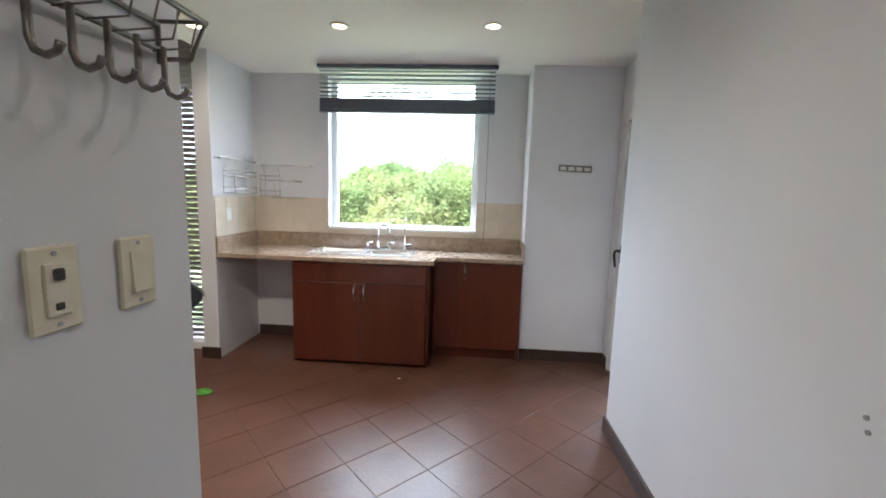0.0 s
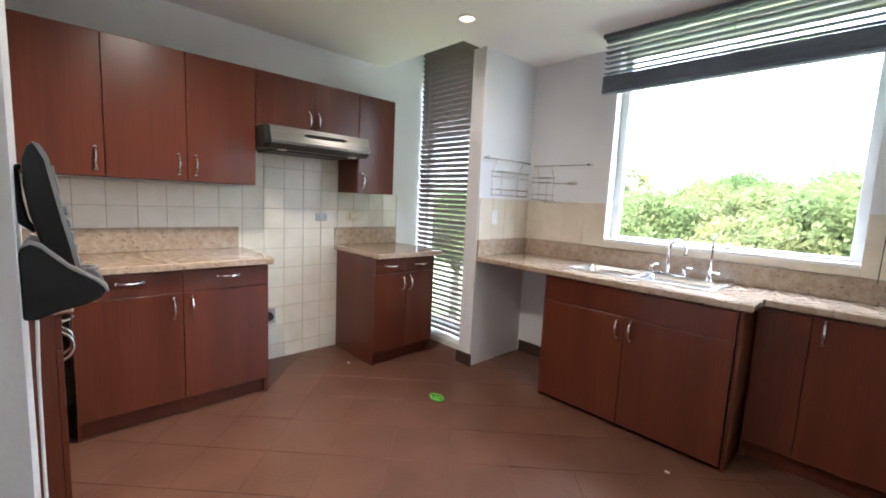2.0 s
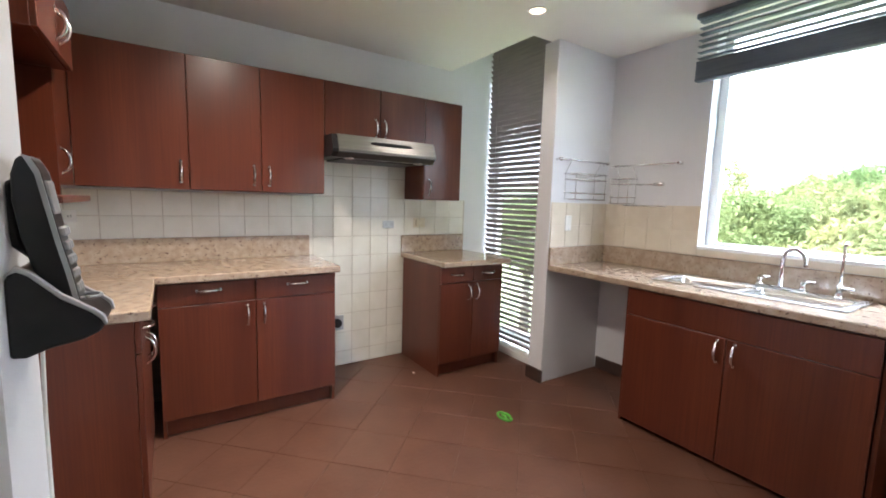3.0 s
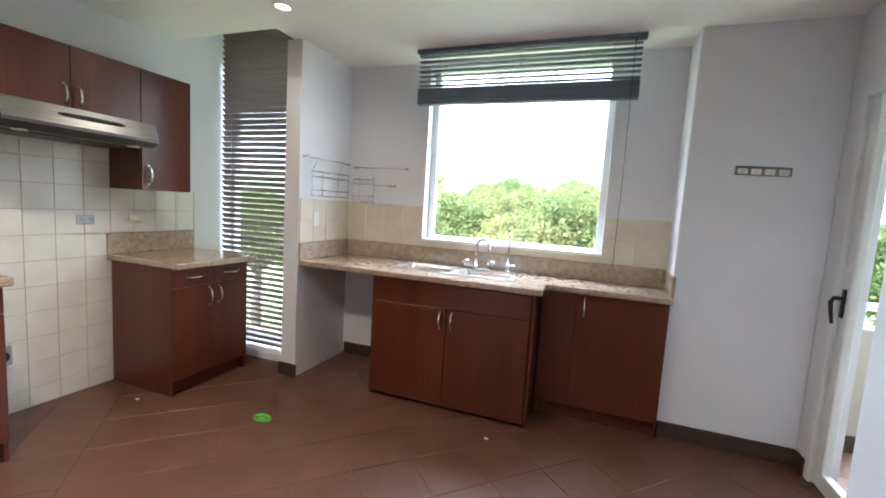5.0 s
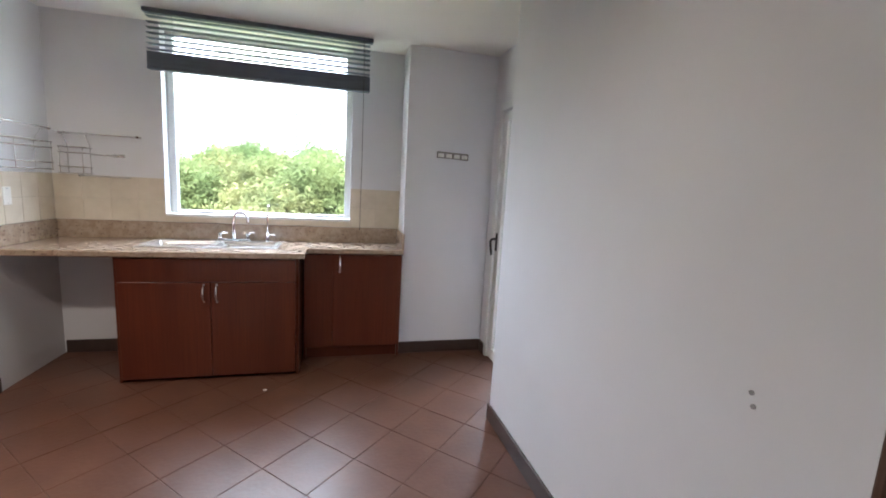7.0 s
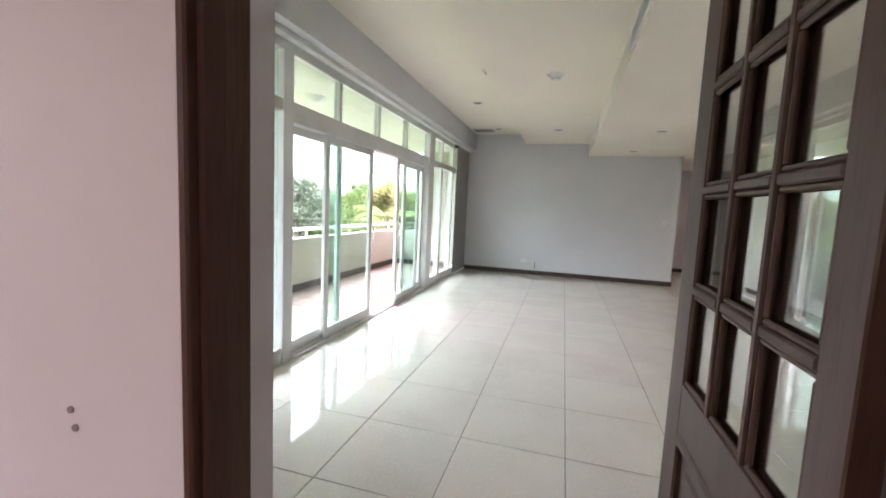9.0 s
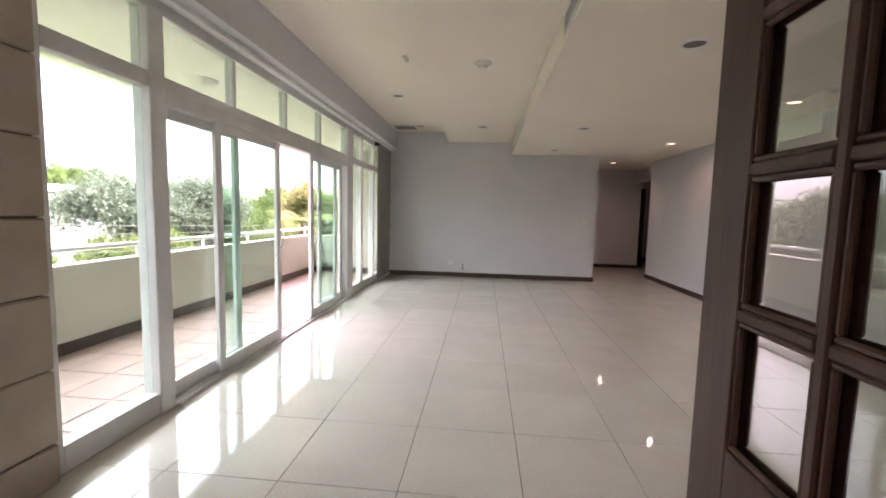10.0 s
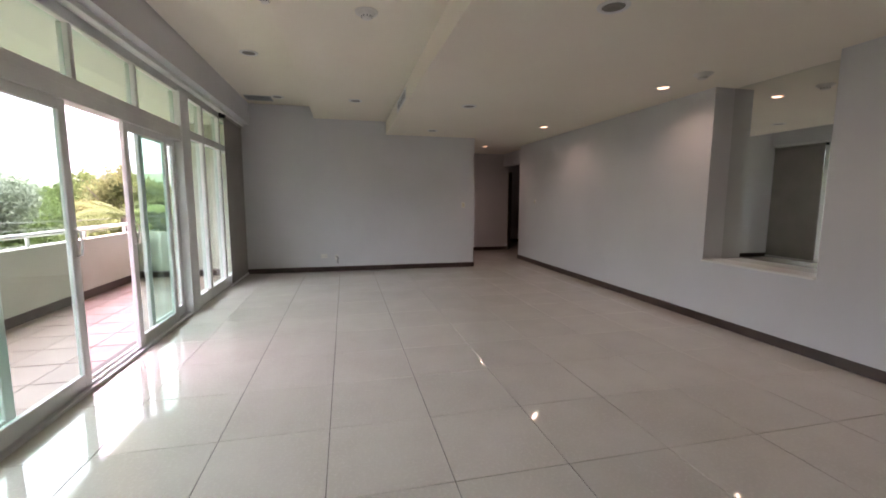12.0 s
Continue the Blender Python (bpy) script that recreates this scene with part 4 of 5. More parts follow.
# ---- hook strip ----
hk = thing("hook_strip", pose(.90, 3.54, 1.685, 0, 1.5, 0), "grey strip with four white hooks on the wall", "hook strip")
part("strip", Geo().box(-.135, .135, -.014, 0, -.026, .026, .004), BRONZE, hk)
for i in range(4):
    x = -.10 + i * .066
    part("hook", Geo().box(x - .025, x + .025, -.020, -.014, -.020, .012, .003).tube([(x, -.018, -.012), (x, -.034, -.018), (x, -.036, .0)], .005, 6), PLASTIC_WHITE, hk)

# ---- blinds ----
bl = thing("window_blind", pose(-.535, 3.56, 0), "half-raised grey blue venetian blind above the sink window", "blind")
part("head_rail", Geo().box(-.765, .765, -.03, .03, 2.476, 2.504, .003), SLAT_BLUE, bl)
sm = Geo().prism([(-.025, -.002), (.025, -.002), (.025, .001), (0, .004), (-.025, .001)], 0, -.745, .745).mesh("slat", SLAT_BLUE)
for i in range(7):
    o = part("slat", sm, SLAT_BLUE, bl)
    o.location = (0, 0, 2.454 - i * .0345)
    o.rotation_euler = (0, radians(random.uniform(-.12, .12)), 0)
sf = Geo().box(-.745, .745, -.025, .025, -.0017, .0017).mesh("slat", SLAT_BLUE)
for i in range(25):
    o = part("slat", sf, SLAT_BLUE, bl)
    o.location = (random.uniform(-.003, .003), random.uniform(-.002, .002), 2.226 - i * .0037)
part("bottom_rail", Geo().box(-.748, .748, -.027, .027, 2.113, 2.135, .005), SLAT_BLUE, bl)
for x in (-.58, 0, .58):
    part("ladder_cord", Geo().tube([(x, -.026, 2.476), (x, -.028, 2.13)], .0014, 4), SLAT_BLUE, bl)
part("pull_cord", Geo().tube([(.70, -.032, 2.476), (.702, -.032, 1.6), (.697, -.032, 1.05)], .002, 5), VENT_DARK, bl)
bl = thing("window_blind", pose(-2.64, 3.46, 0), "tall dark brown venetian blind with slats tilted open", "blind")
part("head_rail", Geo().box(-.46, .46, -.03, .03, 2.83, 2.88, .003), SLAT, bl)
sm = Geo().prism([(-.0160, .0180), (.0160, -.0195), (.0172, -.0182), (.003, .003), (-.0148, .0198)], 0, -.455, .462).mesh("slat", SLAT)
for i in range(57):
    o = part("slat", sm, SLAT, bl)
    o.location = (0, 0, 2.80 - i * .0475)
    o.rotation_euler = (radians(random.uniform(-2.5, 2.5)), 0, 0)
part("bottom_rail", Geo().box(-.455, .46, -.026, .026, .085, .11, .005), SLAT, bl)
for x in (-.33, .33):
    part("ladder_cord", Geo().tube([(x, -.027, 2.83), (x, -.027, .11)], .001, 4), SLAT, bl)


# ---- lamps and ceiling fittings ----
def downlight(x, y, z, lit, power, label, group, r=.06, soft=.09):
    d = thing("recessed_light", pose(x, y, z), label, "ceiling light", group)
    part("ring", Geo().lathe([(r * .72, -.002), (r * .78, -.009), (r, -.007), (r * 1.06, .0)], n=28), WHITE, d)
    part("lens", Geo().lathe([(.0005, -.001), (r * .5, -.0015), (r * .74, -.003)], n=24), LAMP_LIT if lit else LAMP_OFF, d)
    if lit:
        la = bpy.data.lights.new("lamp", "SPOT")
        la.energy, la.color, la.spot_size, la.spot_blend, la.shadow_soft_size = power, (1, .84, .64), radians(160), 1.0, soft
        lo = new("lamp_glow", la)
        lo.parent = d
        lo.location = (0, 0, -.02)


# unseen lamp, added to light the passage walls warm
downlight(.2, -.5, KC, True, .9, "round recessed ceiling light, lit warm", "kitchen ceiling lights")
for x in (-1.83, -.845, .147):
    # the y 1.2 row is unseen too, added to brighten the cabinets
    downlight(x, 1.2, KC, True, 7.5 if x < -1.5 else 1.2 if x < 0 else .9, "round recessed ceiling light, lit warm", "kitchen ceiling lights")
    downlight(x, 2.745, KC, True, 1.2 if x < -1.5 else .25, "round recessed ceiling light, lit warm", "kitchen ceiling lights")
for x, y, z, lit in ((6.82, 1.49, HIGH, 0), (8.87, 1.49, HIGH, 0), (7.94, .30, MID, 0), (8.79, -1.02, LOW, 0), (6.84, -1.09, LOW, 0), (4.0, -1.16, LOW, 0), (7.99, -2.72, LOW, 1), (10.59, -2.6, LOW, 1), (5.5, -2.83, LOW, 1), (3.0, -2.83, LOW, 1)):
    downlight(x, y, z, lit, .7, "round recessed ceiling light, lit warm" if lit else "round recessed ceiling light, switched off", "living-room ceiling lights", .095 if not lit else .075, .03)


def detector(x, y, z, r, label):
    d = thing("smoke_detector", pose(x, y, z), label, "smoke detector")
    part("base", Geo().lathe([(.001, -.012), (r, -.012), (r * 1.04, -.004), (r * 1.04, .0)], n=28), PLASTIC_WHITE, d)
    part("sensor", Geo().lathe([(.001, -.05), (r * .40, -.05), (r * .45, -.046), (r * .48, -.032), (r * .72, -.026), (r * .78, -.012)], n=24), PLASTIC_WHITE, d)
    for k in range(10):
        a = 2 * math.pi * k / 10
        c, s = math.cos(a) * r * .46, math.sin(a) * r * .46
        part("rib", Geo().cyl((c, s, -.044), (c, s, -.032), .003, n=5), VENT_DARK, d)


detector(5.0, .288, MID, .085, "round white smoke detector on the ceiling")
detector(5.39, 1.075, HIGH, .07, "small round white detector on the ceiling")
detector(5.0, -2.84, LOW, .08, "white ceiling detector near the niche")

for x0, x1 in ((6.87, 7.72), (3.1, 3.95)):
    v = thing("air_vent", pose(0, -.284, 0), "white slotted air vent on the ceiling step", "air vent")
    part("frame", Geo().box(x0, x1, .0, .008, 2.565, 2.58).box(x0, x1, .0, .008, 2.70, 2.715).box(x0, x0 + .02, 0, .008, 2.58, 2.70).box(x1 - .02, x1, 0, .008, 2.58, 2.70), WHITE, v)
    # dark sheet painted as the shade inside the duct
    part("shade_backing", Geo().box(x0 + .02, x1 - .02, 0.0005, .002, 2.58, 2.70), VENT_DARK, v)
    for i in range(4):
        z = 2.592 + i * .03
        part("slat", Geo().prism([(.002, z), (.012, z - .008), (.013, z - .004), (.003, z + .006)], 0, x0 + .02, x1 - .02), WHITE, v)
v = thing("ceiling_grille", pose(0, 0, HIGH), "grey rectangular return-air grille in the ceiling", "air vent")
part("frame", Geo().box(8.86, 9.18, 1.60, 1.62, -.008, 0).box(8.86, 9.18, 1.98, 2.0, -.008, 0).box(8.86, 8.88, 1.62, 1.98, -.008, 0).box(9.16, 9.18, 1.62, 1.98, -.008, 0), SILVER_PLASTIC, v)
# dark sheet again, shade of the opening put in as colour
part("shade_backing", Geo().box(8.88, 9.16, 1.62, 1.98, -.003, -.001), VENT_DARK, v)
for i in range(12):
    y = 1.635 + i * .029
    part("slat", Geo().box(8.88, 9.16, y, y + .012, -.008, -.003), SILVER_PLASTIC, v)
bl = thing("balcony_lamp", pose(4.95, 3.1, 2.60), "round white balcony ceiling lamp, switched off", "ceiling light")
part("base", Geo().lathe([(.001, -.02), (.15, -.02), (.155, 0)], n=28), WHITE, bl)
part("shade", Geo().lathe([(.001, -.075), (.07, -.07), (.115, -.05), (.14, -.02)], n=28), PLASTIC_WHITE, bl)

# ---- mirror niche ----
g = Geo().box(N0 + .002, N1 - .002, SY - .258, SY - .25, NZ + .02, LOW - .004)
mi = thing("wall_mirror", pose(0, 0, 0), "large wall mirror filling the back of the niche", "mirror")
part("glass", g, MIRROR, mi)
nb = built("niche_shelf", Geo().box(N0 + .002, N1 - .002, SY - .249, SY + .025, NZ, NZ + .02, .004), WHITE, "white stone shelf at the foot of the niche", "shelf", kind="")

# ---- hall door ----
hd = thing("door_3", pose(12.35, -3.95, 0), "dark brown timber door standing open in the hallway", "door", kind="structure")
part("leaf", Geo().box(0, .75, -.04, 0, .01, 2.08, .003), DARK_WOOD, hd)
part("door_handle", Geo().tube([(.68, .05, 1.0), (.58, .05, 1.0)], .009, 8).cyl((.68, .05, 1.0), (.68, 0, 1.0), .011), BRONZE, hd)

# ---- railing ----
ra = thing("balcony_railing", pose(0, 4.02, .775), "white tube handrail on short posts above the parapet", "railing")
part("handrail", Geo().tube([(1.41, 0, .135), (9.66, 0, .135)], .028, 14), WHITE, ra)
for i in range(8):
    part("post", Geo().cyl((1.9 + i * 1.07, 0, 0), (1.9 + i * 1.07, 0, .12), .019, n=12), WHITE, ra)

# ---- small things on the kitchen floor and wall ----
cl = thing("plastic_clip", pose(-1.788, 2.594, .0), "small bright green plastic bag clip on the floor", "clip")
part("ring", Geo().tube([(.05 * math.cos(a) * (1 + .12 * math.cos(2 * a)), .034 * math.sin(a), .007) for a in [i * math.pi / 10 for i in range(21)]], .009, 8), GREEN_CLIP, cl)
part("tongue", Geo().box(-.024, .03, -.010, .010, .0, .014, .004), GREEN_CLIP, cl)
for x, y in ((-.463, 3.0), (-2.67, 2.43)):
    built("paper_scrap", Geo().box(x - .012, x + .012, y - .008, y + .008, 0, .006, .002), PLASTIC_WHITE, "tiny white paper scrap on the brown tiles", "scrap", kind="")
for z in (.986, .956):
    built("wall_plug", Geo().cyl((.936, .868 + (z - .97) * .3, z), (.941, .868 + (z - .97) * .3, z), .006, n=10), KEY_GREY, "small grey wall plug in the white wall", "wall plug", kind="")

# ---- outside: ground, trees, houses ----
GZ = -6.0
g = Geo()
g.v = [(-1500, -1500, GZ), (1500, -1500, GZ), (1500, 1500, GZ), (-1500, 1500, GZ)]
g.face((0, 1, 2, 3))
built("ground", g, GRASS, "green lawn with worn patches", "ground")
rng = np.random.default_rng(7)


def leaves(centres, per, spread, size):
    """Small bent leaf blades round the given centres, as one mesh."""
    n = len(centres) * per
    c = np.repeat(np.array(centres), per, 0) + rng.normal(0, spread, (n, 3))
    d = rng.normal(0, 1, (n, 3))
    d /= np.linalg.norm(d, axis=1)[:, None]
    e = np.cross(d, rng.normal(0, 1, (n, 3)))
    e /= np.linalg.norm(e, axis=1)[:, None]
    s = size * rng.uniform(.6, 1.4, (n, 1))
    v = np.stack([c - d * s, c + e * s * .42, c + d * s, c - e * s * .42], 1).reshape(-1, 3)
    me = bpy.data.meshes.new("crown")
    me.vertices.add(4 * n)
    me.vertices.foreach_set("co", v.ravel())
    me.loops.add(4 * n)
    me.loops.foreach_set("vertex_index", np.arange(4 * n, dtype=np.int32))
    me.polygons.add(n)
    me.polygons.foreach_set("loop_start", np.arange(0, 4 * n, 4, dtype=np.int32))
    me.update(calc_edges=True)
    return me


def tree(x, y, top, r, mat, clumps=420, per=14, airy=.35, flat=.75, size=.17, label="leafy green tree behind the building"):
    t = thing("tree", pose(x, y, GZ), label, "tree", "trees outside")
    h = top - GZ
    bark, ends = Geo(), []
    bole = h - r * flat * 1.5
    lean = rng.uniform(-.4, .4, 2)
    bark.tube([(0, 0, -.1), (lean[0] * .3, lean[1] * .3, bole * .5), (lean[0], lean[1], bole)], [.30, .24, .19], 8)
    for k in range(9):
        a, u = 2 * math.pi * k / 9 + rng.uniform(-.3, .3), rng.uniform(.55, 1)
        tip = Vector((lean[0] + math.cos(a) * r * u * .85, lean[1] + math.sin(a) * r * u * .85, h - r * flat * rng.uniform(.25, 1.1)))
        base = Vector((lean[0] * .9, lean[1] * .9, bole * rng.uniform(.8, 1)))
        mid_ = base.lerp(tip, .5) + Vector((0, 0, rng.uniform(0, .6)))
        bark.tube([base, mid_, tip], [.11, .06, .02], 6, False)
        ends += [mid_, tip]
        for j in range(3):
            t2 = mid_.lerp(tip, .5) + Vector(rng.uniform(-.28, .28, 3) * r)
            bark.tube([mid_, mid_.lerp(t2, .6) + Vector((0, 0, .15)), t2], [.045, .025, .01], 5, False)
            ends.append(t2)
    part("trunk", bark, BARK, t)
    cs, lobes = [], []
    for k in range(22):
        p = rng.normal(0, 1, 3)
        p[2] = abs(p[2]) * .9 - .25
        p /= np.linalg.norm(p)
        lobes.append((np.array([p[0] * r, p[1] * r, p[2] * r * flat]) * rng.uniform(.5, .86), r * rng.uniform(.20, .40)))
    while len(cs) < clumps:
        at_, lr = lobes[int(rng.integers(22))]
        p = rng.normal(0, 1, 3)
        p /= np.linalg.norm(p)
        q = at_ + p * lr * np.array([1, 1, .75]) * rng.uniform(.55, 1.05) + np.array([lean[0], lean[1], h - r * flat])
        if airy and noise.noise(Vector(q) * .9 + Vector((y, x, 3))) < airy - .55:
            continue
        cs.append(q)
    for e in ends:
        cs.append(np.array(e))
    me = leaves(cs, per, .2, size)
    me.materials.append(mat)
    part("crown", me, mat, t)


# broad green crowns seen from the kitchen window
for x, y, top, r, m in ((-9, 20, 1.3, 3.6, LEAF_LIGHT), (-4.6, 23, 2.2, 3.8, LEAF_YELLOW), (-.5, 20.5, 2.6, 3.2, LEAF_LIGHT), (3.4, 22, 1.8, 3.6, LEAF_YELLOW), (-14, 21, 1.8, 4.0, LEAF_LIGHT),
                        (-7, 30, 2.9, 4.6, LEAF_LIGHT), (-1.5, 31, 3.4, 4.8, LEAF_DARK), (-20, 24, 2.0, 4.4, LEAF_DARK), (-2.6, 17.5, .9, 2.6, LEAF_YELLOW), (4.5, 32, 3.2, 4.8, LEAF_LIGHT), (1.6, 17, .6, 2.4, LEAF_LIGHT), (-7.4, 18.5, 2.0, 3.2, LEAF_LIGHT), (-12, 25, 3.0, 4.2, LEAF_YELLOW), (-17.5, 28, 3.2, 4.6, LEAF_LIGHT), (-5, 27, 3.2, 4.0, LEAF_DARK), (-11.3, 17.5, 1.2, 2.8, LEAF_YELLOW), (-16, 17, 1.0, 3.0, LEAF_LIGHT), (0.8, 26, 3.0, 3.8, LEAF_YELLOW)):
    tree(x, y, top + .3, r, m, 760, 40, .1, .8, .105)
for x, y, top, r, m in ((-25, 38, 2.6, 5.5, LEAF_DARK), (-17, 37, 3.0, 5.5, LEAF_LIGHT), (-10, 38, 2.8, 5.5, LEAF_DARK), (-3, 39, 2.6, 5.5, LEAF_LIGHT), (4, 38, 2.6, 5.5, LEAF_DARK), (11, 37, 2.6, 5.5, LEAF_LIGHT)):
    tree(x, y, top, r, m, 620, 34, .1, .8, .21)
tree(5.4, 21, 5.0, 2.6, LEAF_DARK, 320, 30, .3, 1.1, .08, "tall dark tree beside the green crowns")
# view from the living room
tree(16.8, 15.2, 2.8, 2.2, LEAF_GREY, 300, 30, .35, .9, .09, "airy grey-green tree with bare limbs")
tree(20.2, 14.6, 3.2, 2.3, LEAF_GREY, 380, 30, .35, 1.0, .09, "airy grey-green tree with bare limbs")
for x, y, top, r, m in ((19.5, 17, .2, 2.4, LEAF_LIGHT), (30, 21, 2.8, 3.6, LEAF_DARK), (30, 25, 3.3, 4.5, LEAF_DARK), (25, 17, 1.7, 2.4, LEAF_DARK), (37, 25, 3.2, 5.0, LEAF_DARK), (44, 24, 3.6, 5.0, LEAF_DARK),
                        (12.5, 13, -.6, 2.2, LEAF_DARK), (8.5, 14, -.4, 2.0, LEAF_DARK), (37, 16.5, 3.4, 3.6, LEAF_YELLOW), (16, 13.5, .3, 2.0, LEAF_LIGHT), (29, 14, .4, 2.3, LEAF_LIGHT), (52, 22, 3.8, 5.0, LEAF_DARK), (40, 14.5, 1.6, 3.0, LEAF_LIGHT), (21, 13.2, -.5, 2.0, LEAF_DARK)):
    tree(x, y, top, r, m, 620, 30, .15, .8, .13)

for x, y, top, r, m in ((13, 22, 2.2, 3.6, LEAF_DARK), (17, 27, 3.0, 4.0, LEAF_GREY), (23, 28, 3.6, 4.2, LEAF_DARK), (29, 31, 4.2, 4.6, LEAF_DARK), (35, 33, 4.2, 4.8, LEAF_GREY), (43, 34, 4.4, 5.0, LEAF_DARK), (60, 31, 4.8, 5.5, LEAF_DARK), (70, 34, 5.0, 6.0, LEAF_GREY)):
    tree(x, y, top, r, m, 620, 30, .1, .8, .18)

# palm with feathered fronds
pm = thing("palm_tree", pose(21.5, 9.4, GZ), "feather-leaved palm in front of the trees", "palm")
part("trunk", Geo().tube([(0, 0, 0), (.1, 0, 3.4), (.05, .1, 6.6)], [.2, .15, .13], 9), BARK, pm)
for k in range(15):
    a, dr = 2 * math.pi * k / 15 + rng.uniform(-.1, .1), rng.uniform(.6, 1.3)
    pts = [Vector((math.cos(a) * s * 1.9, math.sin(a) * s * 1.9, 6.6 + 1.1 * s * (1.2 - dr * s))) for s in (0, .25, .5, .75, 1)]
    fr = Geo().tube(pts, [.02, .016, .012, .008, .004], 5, False)
    for i in range(26):
        s = .12 + .86 * i / 25
        p = pts[min(int(s * 4), 3)].lerp(pts[min(int(s * 4), 3) + 1], s * 4 - min(int(s * 4), 3))
        for sd in (-1, 1):
            side = Vector((-math.sin(a) * sd, math.cos(a) * sd, -.55)).normalized() * .5 * (1.1 - s * .6)
            al = Vector((math.cos(a), math.sin(a), 0)) * .03
            b = len(fr.v)
            fr.v += [tuple(p - al), tuple(p + al), tuple(p + side + al * 3)]
            fr.face((b, b + 1, b + 2))
    part("frond", fr, LEAF_LIGHT, pm)


def house(name, x, y, w, d, h, storeys, bays, label, roof=True):
    hs = thing(name, pose(x, y, GZ), label, "building", "", "")
    part("wall", Geo().box(-w / 2, w / 2, 0, d, 0, h), FACADE, hs)
    part("roof", Geo().box(-w / 2 - .4, w / 2 + .4, -.4, d + .4, h, h + .35), ROOF if roof else FACADE, hs)
    sh_, bw = h / storeys, w / bays
    wm_ = Geo().box(-bw * .26, bw * .26, -.06, .02, -sh_ * .24, sh_ * .24).mesh("window", FACADE_DARK)
    fm_ = Geo().box(-bw * .30, bw * .30, -.12, .0, -sh_ * .30, -sh_ * .25).mesh("window_sill", FACADE)
    for i in range(storeys):
        for j in range(bays):
            o = part("window", wm_, FACADE_DARK, hs)
            o.location = (-w / 2 + bw * (j + .5), 0, sh_ * (i + .55))
            q = part("sill", fm_, FACADE, o)
    return hs


house("white_house", 19.4, 22, 11, 7, 7.9, 3, 5, "white rendered house among the trees", False)
house("apartment_tower", -30, 165, 24, 18, 66, 18, 8, "pale apartment tower far behind the trees", False)
house("apartment_tower", -17, 190, 20, 18, 42, 14, 8, "pale apartment tower far behind the trees", False)
# distant wooded ridge
g, n = Geo(), 90
for i in range(n + 1):
    a = radians(-35 + 175 * i / n)
    hgt = 13 + 16 * (noise.noise(Vector((i * .07, 2.3, 0))) + .5) + 1.6 * noise.noise(Vector((i * .5, 0, 7)))
    g.v += [(420 * math.cos(a), 420 * math.sin(a), GZ), (470 * math.cos(a), 470 * math.sin(a), max(hgt, 2)), (560 * math.cos(a), 560 * math.sin(a), GZ)]
for i in range(n):
    for k in (0, 1):
        b = 3 * i + k
        g.face((b, b + 3, b + 4, b + 1), True)
built("backdrop", g, HILL, "distant wooded hills", "hills")
for k in range(5):
    z = .05 + k * .22
    built("power_cable", Geo().tube([(6.5 + 50 * i / 12, 9.5 + .05 * k, z - .5 + .5 * (i / 6 - 1) ** 2) for i in range(13)], .011, 5), VENT_DARK, "thin overhead power cable beyond the balcony", "cable", "overhead cables", "")

# ---- pieces: floors, wall tiles, cladding ----
kf = built("floor", Geo().box(-.01, .01, -.01, .01, -.02, -.014), GROUT_BROWN, "brown clay-look floor tiles laid diagonally", "floor")
P, H = .3155, .3155 / 2 - .0018
c45 = math.sqrt(.5)
full = Geo().box(-H, H, -H, H, -.011, 0, .0012).mesh("tile", TERRACOTTA)
for i in range(-16, 17):
    for j in range(-16, 17):
        u, v = (i + .5) * P, (j + .5) * P
        cx, cy = .10 + (u - v) * c45, 2.18 + (u + v) * c45
        poly = [(cx + (a - b) * c45 * H, cy + (a + b) * c45 * H) for a, b in ((-1, -1), (1, -1), (1, 1), (-1, 1))]
        for R in ((WX, .99, -1.8, NY), (.99, 1.33, 2.42, 3.56)):
            q = clip(poly, *R)
            if len(q) < 3:
                continue
            if all(abs(s[0] - t[0]) + abs(s[1] - t[1]) < 1e-6 for s, t in zip(q, poly)) and len(q) == 4:
                o = part("tile", full, TERRACOTTA, kf)
                o.matrix_basis = pose(cx, cy, random.uniform(-.0008, .0003), 0, 0, 45)
            else:
                part("tile", Geo().prism(q, 2, -.011, -.0005), TERRACOTTA, kf)
lf = built("floor_living", Geo().box(1.5, 1.52, 1.5, 1.52, -.02, -.012), GROUT_GREY, "large polished cream porcelain floor tiles", "floor")
TX, TY = .606, .597
full = Geo().box(-TX / 2 + .002, TX / 2 - .002, -TY / 2 + .002, TY / 2 - .002, -.006, 0, .0012).mesh("tile", PORCELAIN)
for i in range(-4, 18):
    for j in range(-12, 5):
        x0, y0 = 3.36 + i * TX, .003 + j * TY
        if x0 > 10.4 and (y0 > -1.9) or (y0 + TY < SY and x0 + TX < 10.35):
            continue
        poly = [(x0 + .002, y0 + .002), (x0 + TX - .002, y0 + .002), (x0 + TX - .002, y0 + TY - .002), (x0 + .002, y0 + TY - .002)]
        q = clip(poly, .994, 14.0, -6.6, WY + .0)
        if len(q) < 3:
            continue
        if q == poly:
            o = part("tile", full, PORCELAIN, lf)
            o.matrix_basis = pose(x0 + TX / 2, y0 + TY / 2, 0, random.uniform(-.05, .05), random.uniform(-.05, .05), 0)
        else:
            part("tile", Geo().prism(q, 2, -.006, 0), PORCELAIN, lf)
bf = built("floor_balcony", Geo().box(2, 2.02, 3, 3.02, -.05, -.042), GROUT_PINK, "pinkish beige balcony floor tiles", "floor")
full = Geo().box(-.197, .197, -.197, .197, -.036, -.030, .002).mesh("tile", BALCONY_TILE)
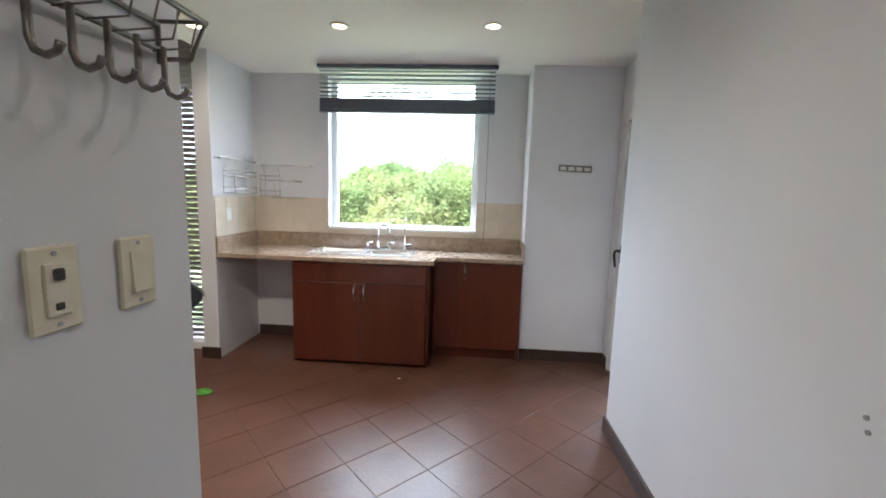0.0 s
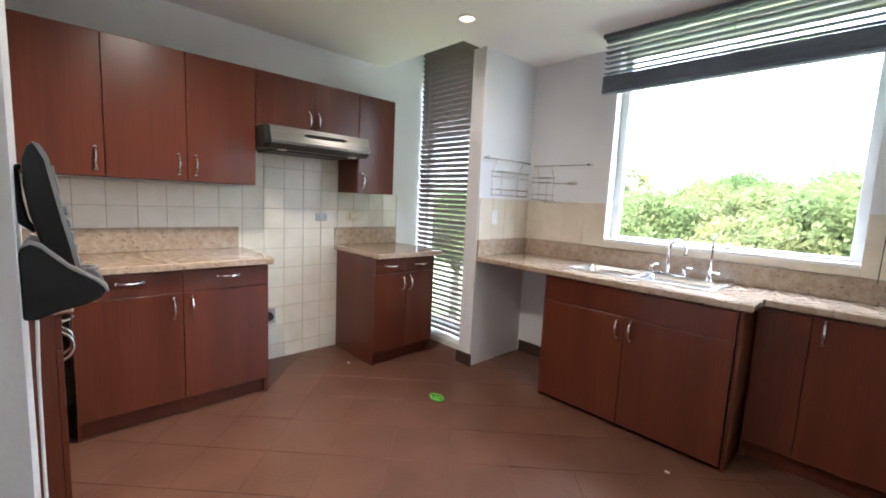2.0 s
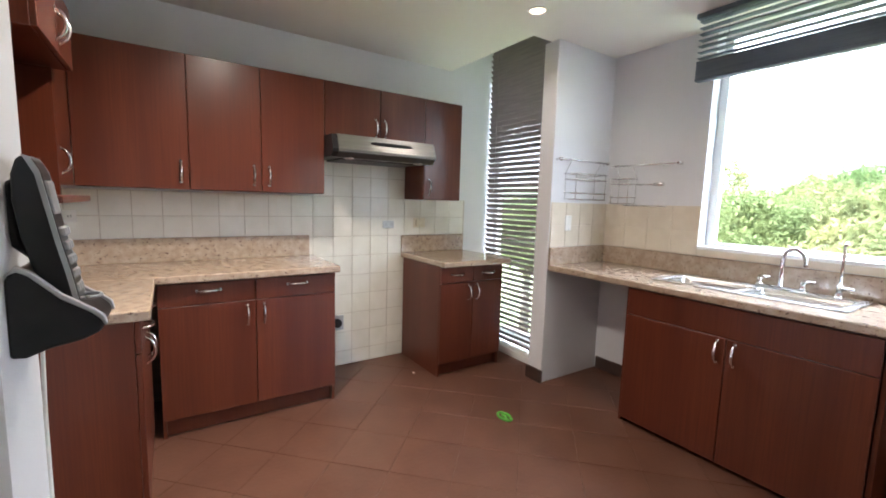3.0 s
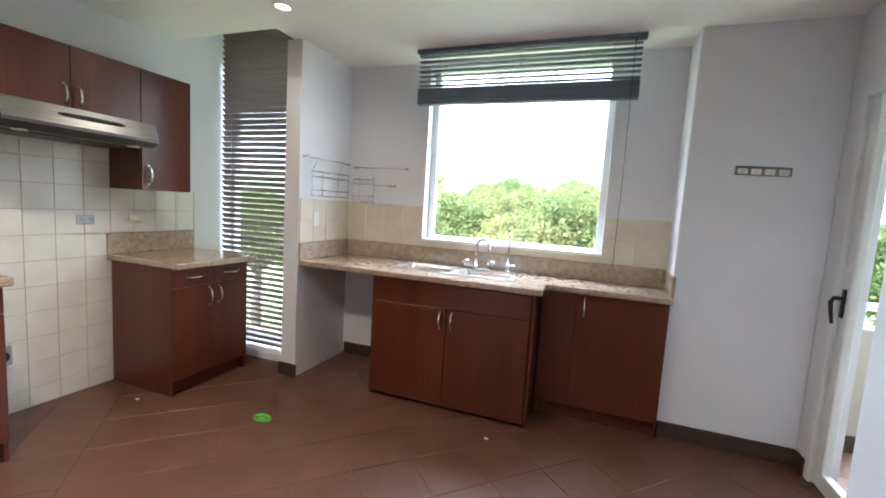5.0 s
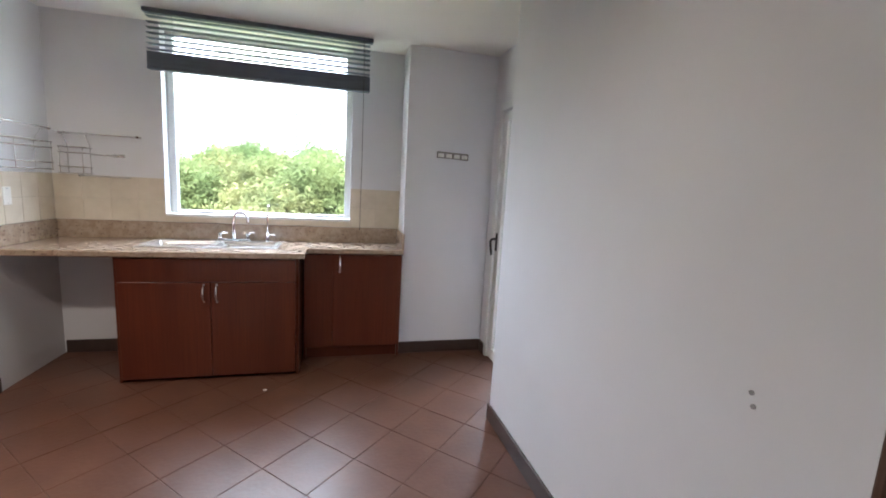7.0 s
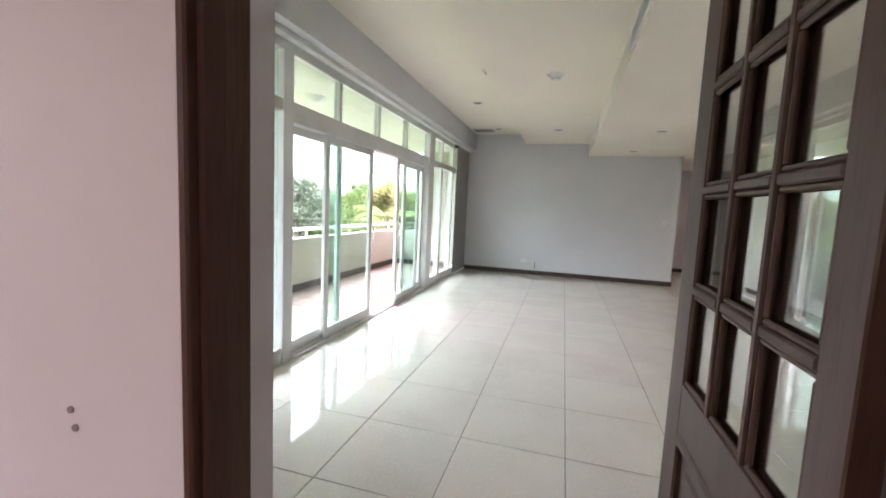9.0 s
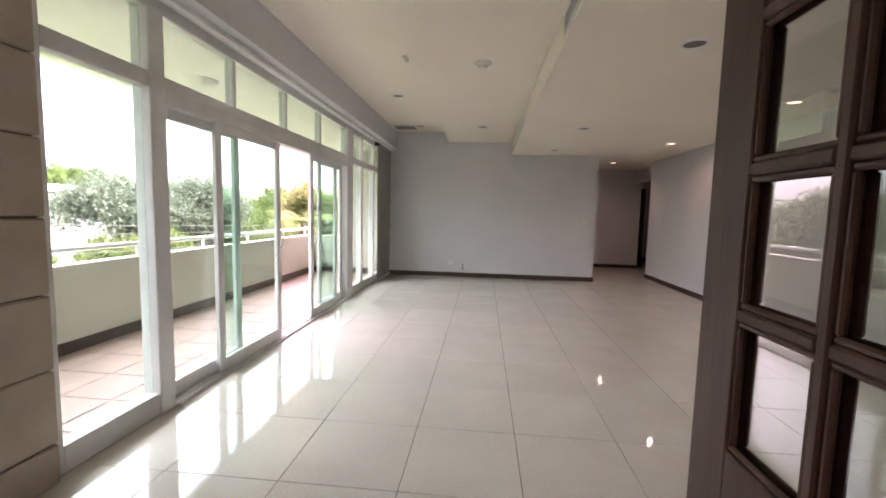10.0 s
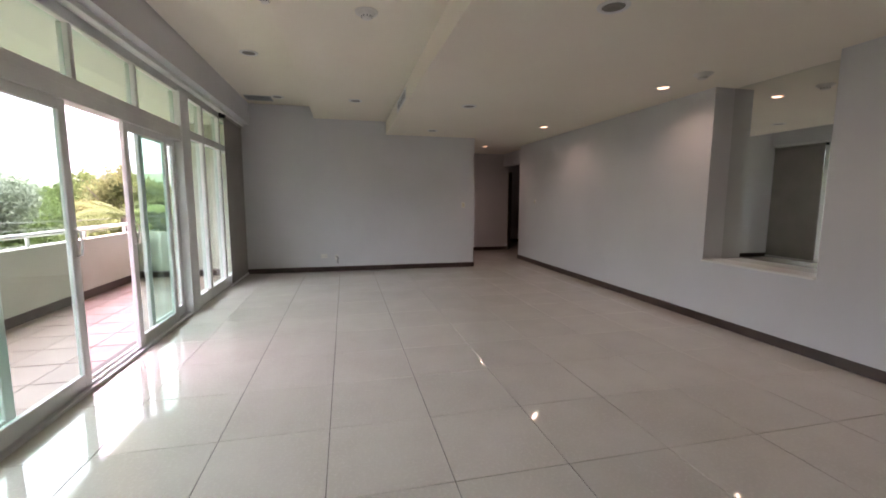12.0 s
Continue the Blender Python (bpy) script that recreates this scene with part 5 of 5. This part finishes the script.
for i in range(20):
    for j in range(4):
        o = part("tile", full, BALCONY_TILE, bf)
        o.location = (1.61 + i * .412, 2.58 + j * .403, 0)
# white glazed tiles
P = .1565
wt_ = built("wall_tiling_west", Geo().box(WX, WX + .004, .2, 3.19, 0, 1.37).box(WX, WX + .004, 1.79, 2.57, 1.37, 1.62), GROUT_WALL, "white square glazed tiles with thin grout", "wall tiles")
full = Geo().box(0, .005, -P / 2 + .0018, P / 2 - .0018, -P / 2 + .0018, P / 2 - .0018, .0014).mesh("tile", GLAZED)
for i in range(-11, 9):
    for j in range(11):
        y0, z0 = 1.925 + i * P, 1.37 + (j - 9) * P
        y1, z1 = min(y0 + P, 3.19), z0 + P
        y0, z0 = max(y0, .2), max(z0, 0)
        if y1 - y0 < .02 or z1 - z0 < .02 or (j > 8 and not (1.75 < (y0 + y1) / 2 < 2.6)) or (y1 < 1.70 and z1 < 1.06) or (y0 > 2.54 and z1 < .89):
            continue
        if abs(y1 - y0 - P) < 1e-6 and abs(z1 - z0 - P) < 1e-6:
            o = part("tile", full, GLAZED, wt_)
            o.location = (WX + .004, (y0 + y1) / 2, (z0 + z1) / 2)
        else:
            part("tile", Geo().box(WX + .004, WX + .009, y0 + .0018, y1 - .0018, z0 + .0018, z1 - .0018, .0014), GLAZED, wt_)
wt_ = built("wall_tiling_window", Geo().box(-2.03, -1.306, NY - .004, NY, 1.04, 1.372).box(.094, .515, NY - .004, NY, 1.04, 1.372).box(-2.035, -2.031, 3.19, NY - .004, 1.04, 1.372), GROUT_CREAM,
            "cream glazed tiles behind the sink", "wall tiles")
for j in range(2):
    z0, z1 = 1.042 + j * .165, 1.042 + (j + 1) * .165
    for a, b, n in ((-2.026, -1.308, 4), (.096, .513, 2)):
        for i in range(n):
            s = (b - a) / n
            part("tile", Geo().box(a + i * s + .001, a + (i + 1) * s - .001, NY - .009, NY - .004, z0, z1 - .002, .0014), CREAM_TILE, wt_)
    for i in range(4):
        part("tile", Geo().box(-2.031, -2.026, 3.19 + i * .1575, 3.19 + (i + 1) * .1575 - .002, z0, z1 - .002, .0014), CREAM_TILE, wt_)
    part("tile", Geo().box(-1.306, .094, NY - .009, NY - .004, 1.042, 1.085, .001), CREAM_TILE, wt_) if j == 0 else None
# block cladding
for j in range(8):
    z0, z1 = max(0, -.16 + j * .357), min(2.6, -.16 + (j + 1) * .357)
    for a, b in ((1.165, 1.88), (1.88, 2.60)):
        part("block", Geo().box(a + .004, b - .004 if b < 2.5 else b + .012, 2.205, 2.24, z0 + .005, z1 - .005, .008), BLOCK, clad)
    part("block", Geo().box(2.60, 2.612, 2.24, 2.38, z0 + .005, z1 - .005, .006), BLOCK, clad)
